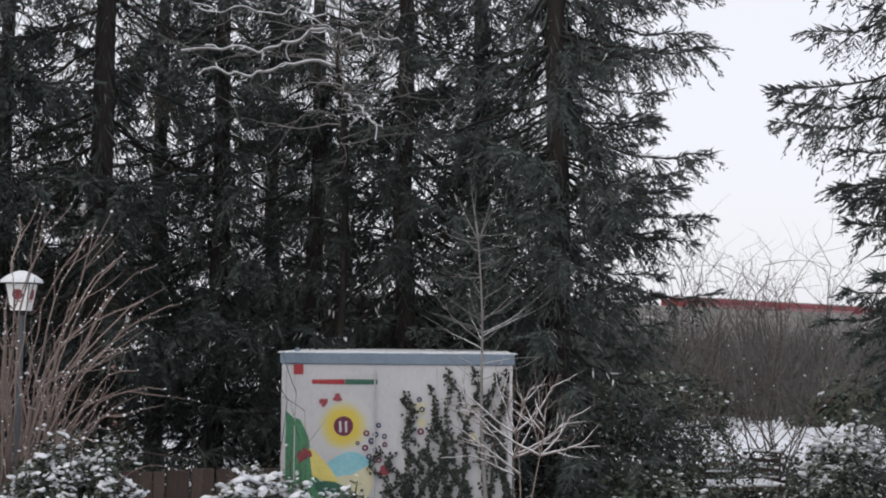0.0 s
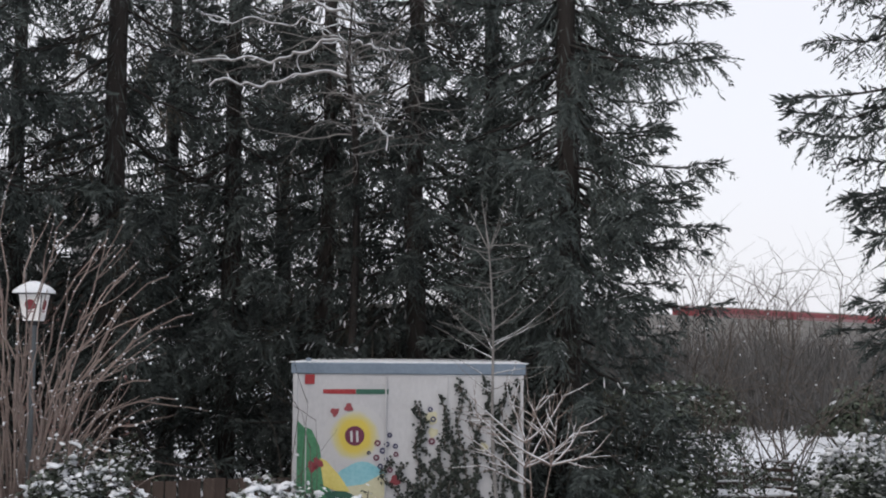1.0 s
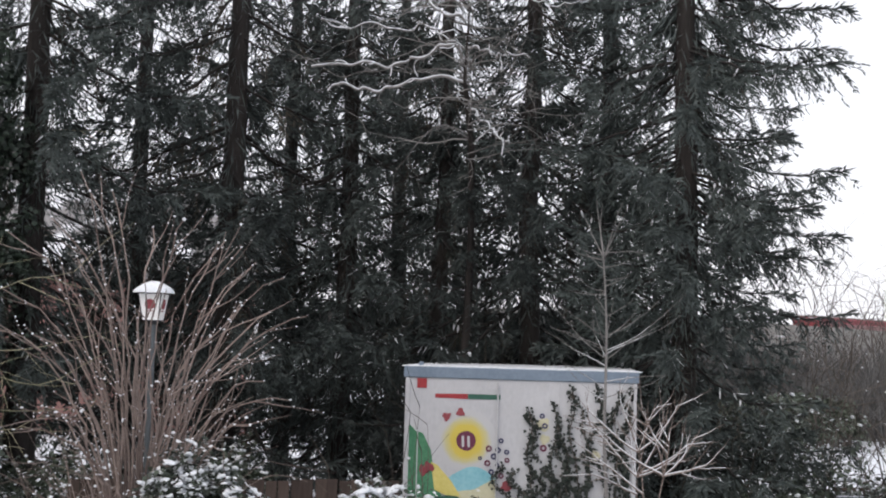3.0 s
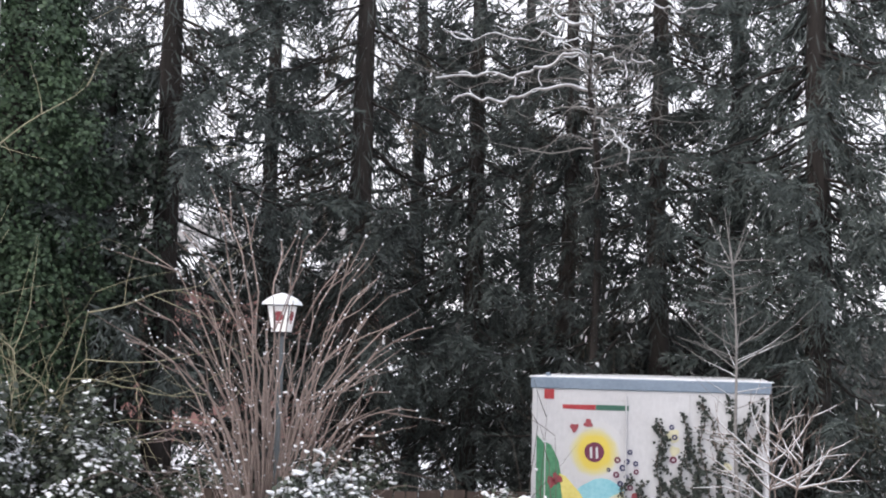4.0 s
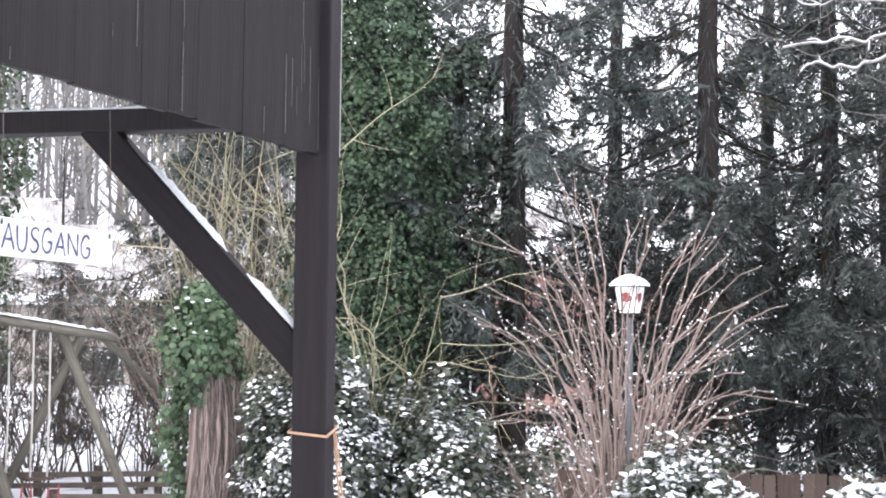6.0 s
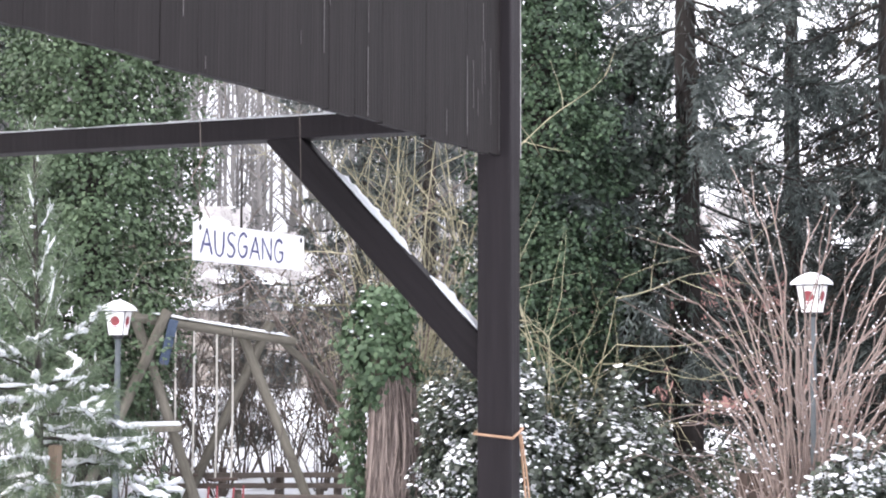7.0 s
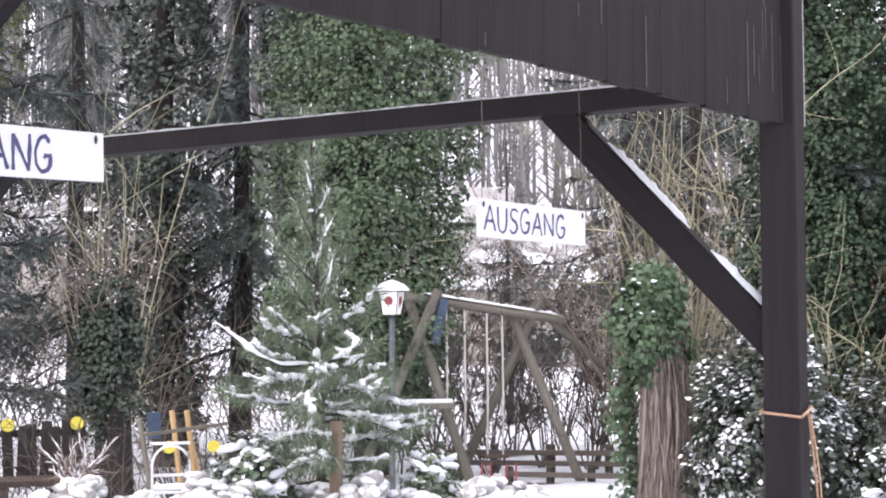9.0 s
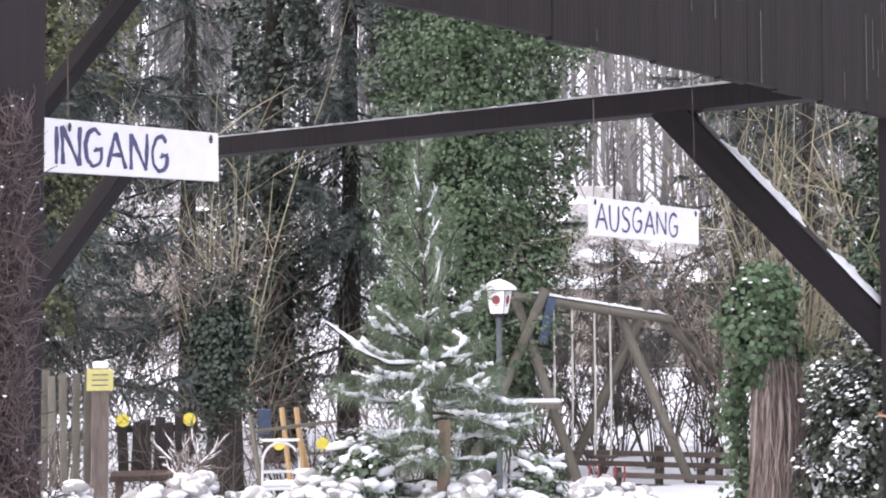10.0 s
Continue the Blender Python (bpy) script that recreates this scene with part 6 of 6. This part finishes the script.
for i in range(12):
    az = 62.3 + i * 0.42
    x, y = polar(11.1 + 0.05 * i, az)
    part("picket", block(0.06, 0.02, 1.2 + rg.uniform(-0.04, 0.04), 0.006, True), GREYWOOD, pick, m=pose(x, y, gz(x, y), 0, rg.uniform(-1.5, 1.5), 64))
bar("picket_rail", (*polar(11.15, 62.2), 0.6), (*polar(11.7, 67), 0.62), 0.03, 0.06, GREYWOOD, pick)
x, y = polar(11.0, 62.2)
part("notice_post", block(0.13, 0.09, 1.34, 0.01, True), BARK_BROWN, pick, m=pose(x, y, gz(x, y) - 0.1, 0, 0, 62))
ns = part("notice", block(0.2, 0.012, 0.165, 0.004), mat("faded_yellow_board", (0.42, 0.38, 0.13), (0.54, 0.5, 0.2), 9, 0.6, 0.1, 60), pick, "yellow notice with dark bars", m=pose(x + 0.05, y - 0.03, 1.06, 0, 0, 62))
for z in (0.04, 0.0, -0.04):
    part("plain_bar", block(0.12, 0.004, 0.008, 0), INK, ns, m=pose(0, -0.007, z))
part("post_snow", block(0.12, 0.1, 0.06, 0.02, True), SNOW, pick, "cap of snow", m=pose(x, y, gz(x, y) + 1.23, 0, 0, 62))
# red sledges behind the stones
for i, (d, az) in enumerate(((12.2, 42.2), (12.4, 41.4))):
    x, y = polar(d, az)
    sl = thing("red_sledge", pose(x, y, gz(x, y) + 0.05, 0, 0, 20 + 15 * i), "red toy sledge half hidden by the stones", "sledge", "red sledges")
    for sx_ in (-0.12, 0.12):
        hp = Heap()
        tube(hp, [(sx_, -0.3, 0.0), (sx_, 0.1, 0.0), (sx_, 0.3, 0.12), (sx_, 0.36, 0.36)], [0.009] * 4, 6)
        put("runner", hp, DARKRED, sl)
    part("slats", block(0.26, 0.5, 0.02, 0.004), DARKRED, sl, m=pose(0, -0.05, 0.1))

# ---- log piles and plank fence beyond the swings ----
for i, (a0, a1, d, z) in enumerate(((34.5, 44.0, 15.8, -0.05), (34.2, 41.0, 15.3, -0.25))):
    rail = thing("plank_rail", Matrix.Identity(4), "dark weathered plank rail behind the swings", "rail", "plank rails")
    for k in range(2):
        bar("plank", (*polar(d, a0), z - 0.12 * k), (*polar(d, a1), z - 0.12 * k + 0.02), 0.03, 0.06, TWIG_DARK, rail)
    for a in np.linspace(a0, a1, 5):
        x, y = polar(d + 0.04, a)
        part("rail_post", block(0.07, 0.07, z + 0.6, 0.006, True), TWIG_DARK, rail, m=pose(x, y, -0.5))


# ---- far houses ----
def house(d, az, w, dp, h, rise, turn, label, wall_mat, base=None):
    x, y = polar(d, az)
    z = (gz(x, y) if base is None else base) - 0.4
    t = thing("house", pose(x, y, z, 0, 0, turn), label, "house", "far houses")
    part("wall", block(w, dp, h + 0.4, 0.02, True), wall_mat, t)
    hp = Heap()
    o = 0.4
    v = [(-w / 2 - o, -dp / 2 - o, h + 0.2), (w / 2 + o, -dp / 2 - o, h + 0.2), (w / 2 + o, 0, h + rise), (-w / 2 - o, 0, h + rise), (-w / 2 - o, dp / 2 + o, h + 0.2), (w / 2 + o, dp / 2 + o, h + 0.2)]
    v += [(a, b, c + 0.2) for a, b, c in v]
    hp.add(v, [(0, 1, 2, 3), (9, 8, 7, 6), (3, 2, 5, 4), (10, 11, 8, 9), (0, 6, 7, 1), (4, 5, 11, 10)])
    hp.f += [[1, 7, 8, 2], [2, 8, 11, 5], [0, 3, 9, 6], [3, 4, 10, 9]]
    put("roof", hp, ROOF, t)
    for i in range(3):
        for zf in (1.4, 4.0):
            if zf + 1 < h:
                wd = part("window", block(0.9, 0.08, 1.1, 0.02), WHITEBOARD, t, m=pose(-w / 2 + w * (i + 0.7) / 3.4, -dp / 2 - 0.02, zf + 0.6))
                part("pane", block(0.74, 0.03, 0.94, 0.005), mat("dark_window_glass", (0.03, 0.035, 0.04), (0.06, 0.065, 0.07), 2, 0.1), wd, m=pose(0, -0.035, 0))
    return t


house(42, 20.2, 10, 8, 4.2, 3.0, 15, "reddish house with a snow-streaked grey roof behind the spruces", mat("dull_red_render", (0.19, 0.105, 0.095), (0.29, 0.17, 0.155), 2, 0.9, 0.3, 20))
house(44, 39.0, 10, 8, 3.6, 2.6, 35, "beige house with rows of windows above the snowy slope", HOUSEWALL, -1.2)
house(46, 43.6, 3.6, 5, 3.4, 1.4, 42, "small house with a dull pinkish wall on the hillside", mat("pinkish_render", (0.24, 0.17, 0.155), (0.34, 0.25, 0.23), 2, 0.9, 0.3, 20))
house(48, 61.5, 9, 8, 2.2, 1.8, 60, "house under snow behind the picket fence", HOUSEWALL)

# ---- the railway bank with a red train standing on it ----
p0 = Vector((*polar(150, -9.4), 0))
p1 = Vector((*polar(195, -16.4), 0))
td = (p1 - p0).normalized()
tn = Vector((td.y, -td.x, 0))
if tn.dot(p0) > 0:
    tn = -tn
hp = Heap()
c0, c1 = p0 - td * 60, p1 + td * 160
prof = [(50, -1.6), (38, 0.4), (10, 4.2), (4, 4.55), (-8, 4.5), (-40, -3)]
n = 60
for i in range(n):
    c = c0 + (c1 - c0) * (i / (n - 1))
    heap_v = [(*(c + tn * a).xy, z + (0.25 * math.sin(i * 1.7 + a) if 0 < a < 40 else 0)) for a, z in prof]
    hp.v.append(np.array(heap_v))
hp.n = n * 6
hp.f = [[i * 6 + j, i * 6 + j + 1, (i + 1) * 6 + j + 1, (i + 1) * 6 + j] for i in range(n - 1) for j in range(5)]
tagged(put("embankment", hp, BANK, smooth=True), "brushy railway embankment with snow patches", "embankment", kind="structure")
par = thing("railway_parapet", Matrix.Identity(4), "low grey parapet with snow-lined rails along the railway", "parapet")
PARGREY = mat("weathered_concrete", (0.2, 0.19, 0.18), (0.34, 0.33, 0.32), 0.6, 0.9, 0.3, 6)
for i in range(26):
    a = p0 + td * (i * 6 - 50) + tn * 3.2
    b = a + td * 5.85
    bar("parapet_wall", a + Vector((0, 0, 3.8)), b + Vector((0, 0, 3.8)), 0.25, 0.5, PARGREY, par)
    for z in (4.14, 4.42):
        bar("parapet_rail", a + Vector((0, 0, z)), b + Vector((0, 0, z)), 0.1, 0.1, SNOW, par, label="rail lined with snow")
train = thing("train", Matrix.Identity(4), "dull red railway train half hidden by the parapet", "train")
for i in range(7):
    a = p0 + td * (i * 25.6 + 1.0)
    m = frame_of(a + td * 12.5 + Vector((0, 0, 3.9)), td, Vector((-td.y, td.x, 0)))
    car = part("carriage", block(25, 2.8, 2.0, 0.25, True), DARKRED, train, m=m)
    part("roof", block(24.6, 2.5, 0.12, 0.05, True), PARGREY, car, "grey roof", m=pose(0, 0, 1.98))
    part("window_band", block(23, 0.04, 0.5, 0.01), mat("train_glass", (0.2, 0.09, 0.1), (0.3, 0.14, 0.14), 0.3, 0.3), car, "dim reddish window band", m=pose(0, -1.41 if (m @ Vector((0, -1, 0))).length < (m @ Vector((0, 1, 0))).length else 1.41, 1.1))

# ---- grey brush at the foot of the railway bank ----
brush, rg = Heap(), np.random.default_rng(92)
for i in range(520):
    az, d = rg.uniform(-21, -3), rg.uniform(41, 66)
    x, y = polar(d, az)
    h = rg.uniform(1.2, 3.4) if d < 52 else rg.uniform(2.5, 3.9)
    for j in range(11):
        a, k = rg.uniform(0, 6.28), rg.uniform(0.1, 0.7)
        q = np.array([k * math.cos(a), k * math.sin(a), 1.0])
        hh = h * rg.uniform(0.5, 1.0)
        p0_ = np.array([x + rg.normal(0, 0.25), y, -1.05])
        tube(brush, [p0_, p0_ + q * hh * 0.5, p0_ + q * hh * np.array([1.25, 1.25, 1])], (0.03, 0.02, 0.006), 3)
tagged(put("brush_thicket", brush, mat("grey_brush_twigs", (0.066, 0.064, 0.062), (0.14, 0.137, 0.134), 0.5, 0.9, 0, 6, island=0.3)), "leafless grey brush before the railway bank", "brush", kind="stuff")

# ---- far woods on the hillside ----
wood, rg = Heap(), np.random.default_rng(91)
for i in range(2000):
    az, d = rg.uniform(14, 72), rg.uniform(50, 94)
    x, y = polar(d, az)
    z = gz(x, y)
    h = rg.uniform(4, 9)
    top = np.array([x + rg.normal(0, 0.3), y, z + h])
    tube(wood, [(x, y, z - 0.2), (x + rg.normal(0, 0.2), y, z + h * 0.5), top], (0.085, 0.06, 0.015), 4)
    for j in range(7):
        f = rg.uniform(0.2, 0.97)
        a = rg.uniform(0, 6.28)
        q = np.array([x, y, z + h * f])
        r = h * 0.28 * (1.1 - f)
        tube(wood, [q, q + np.array([r * math.cos(a), r * math.sin(a), r * 0.9])], (0.045, 0.015), 3)
tagged(put("far_woods", wood, mat("misty_grey_twigs", (0.11, 0.106, 0.103), (0.21, 0.203, 0.198), 0.5, 0.9, 0, 6, island=0.3)), "leafless grey woods on the far hillside", "woods", kind="stuff")
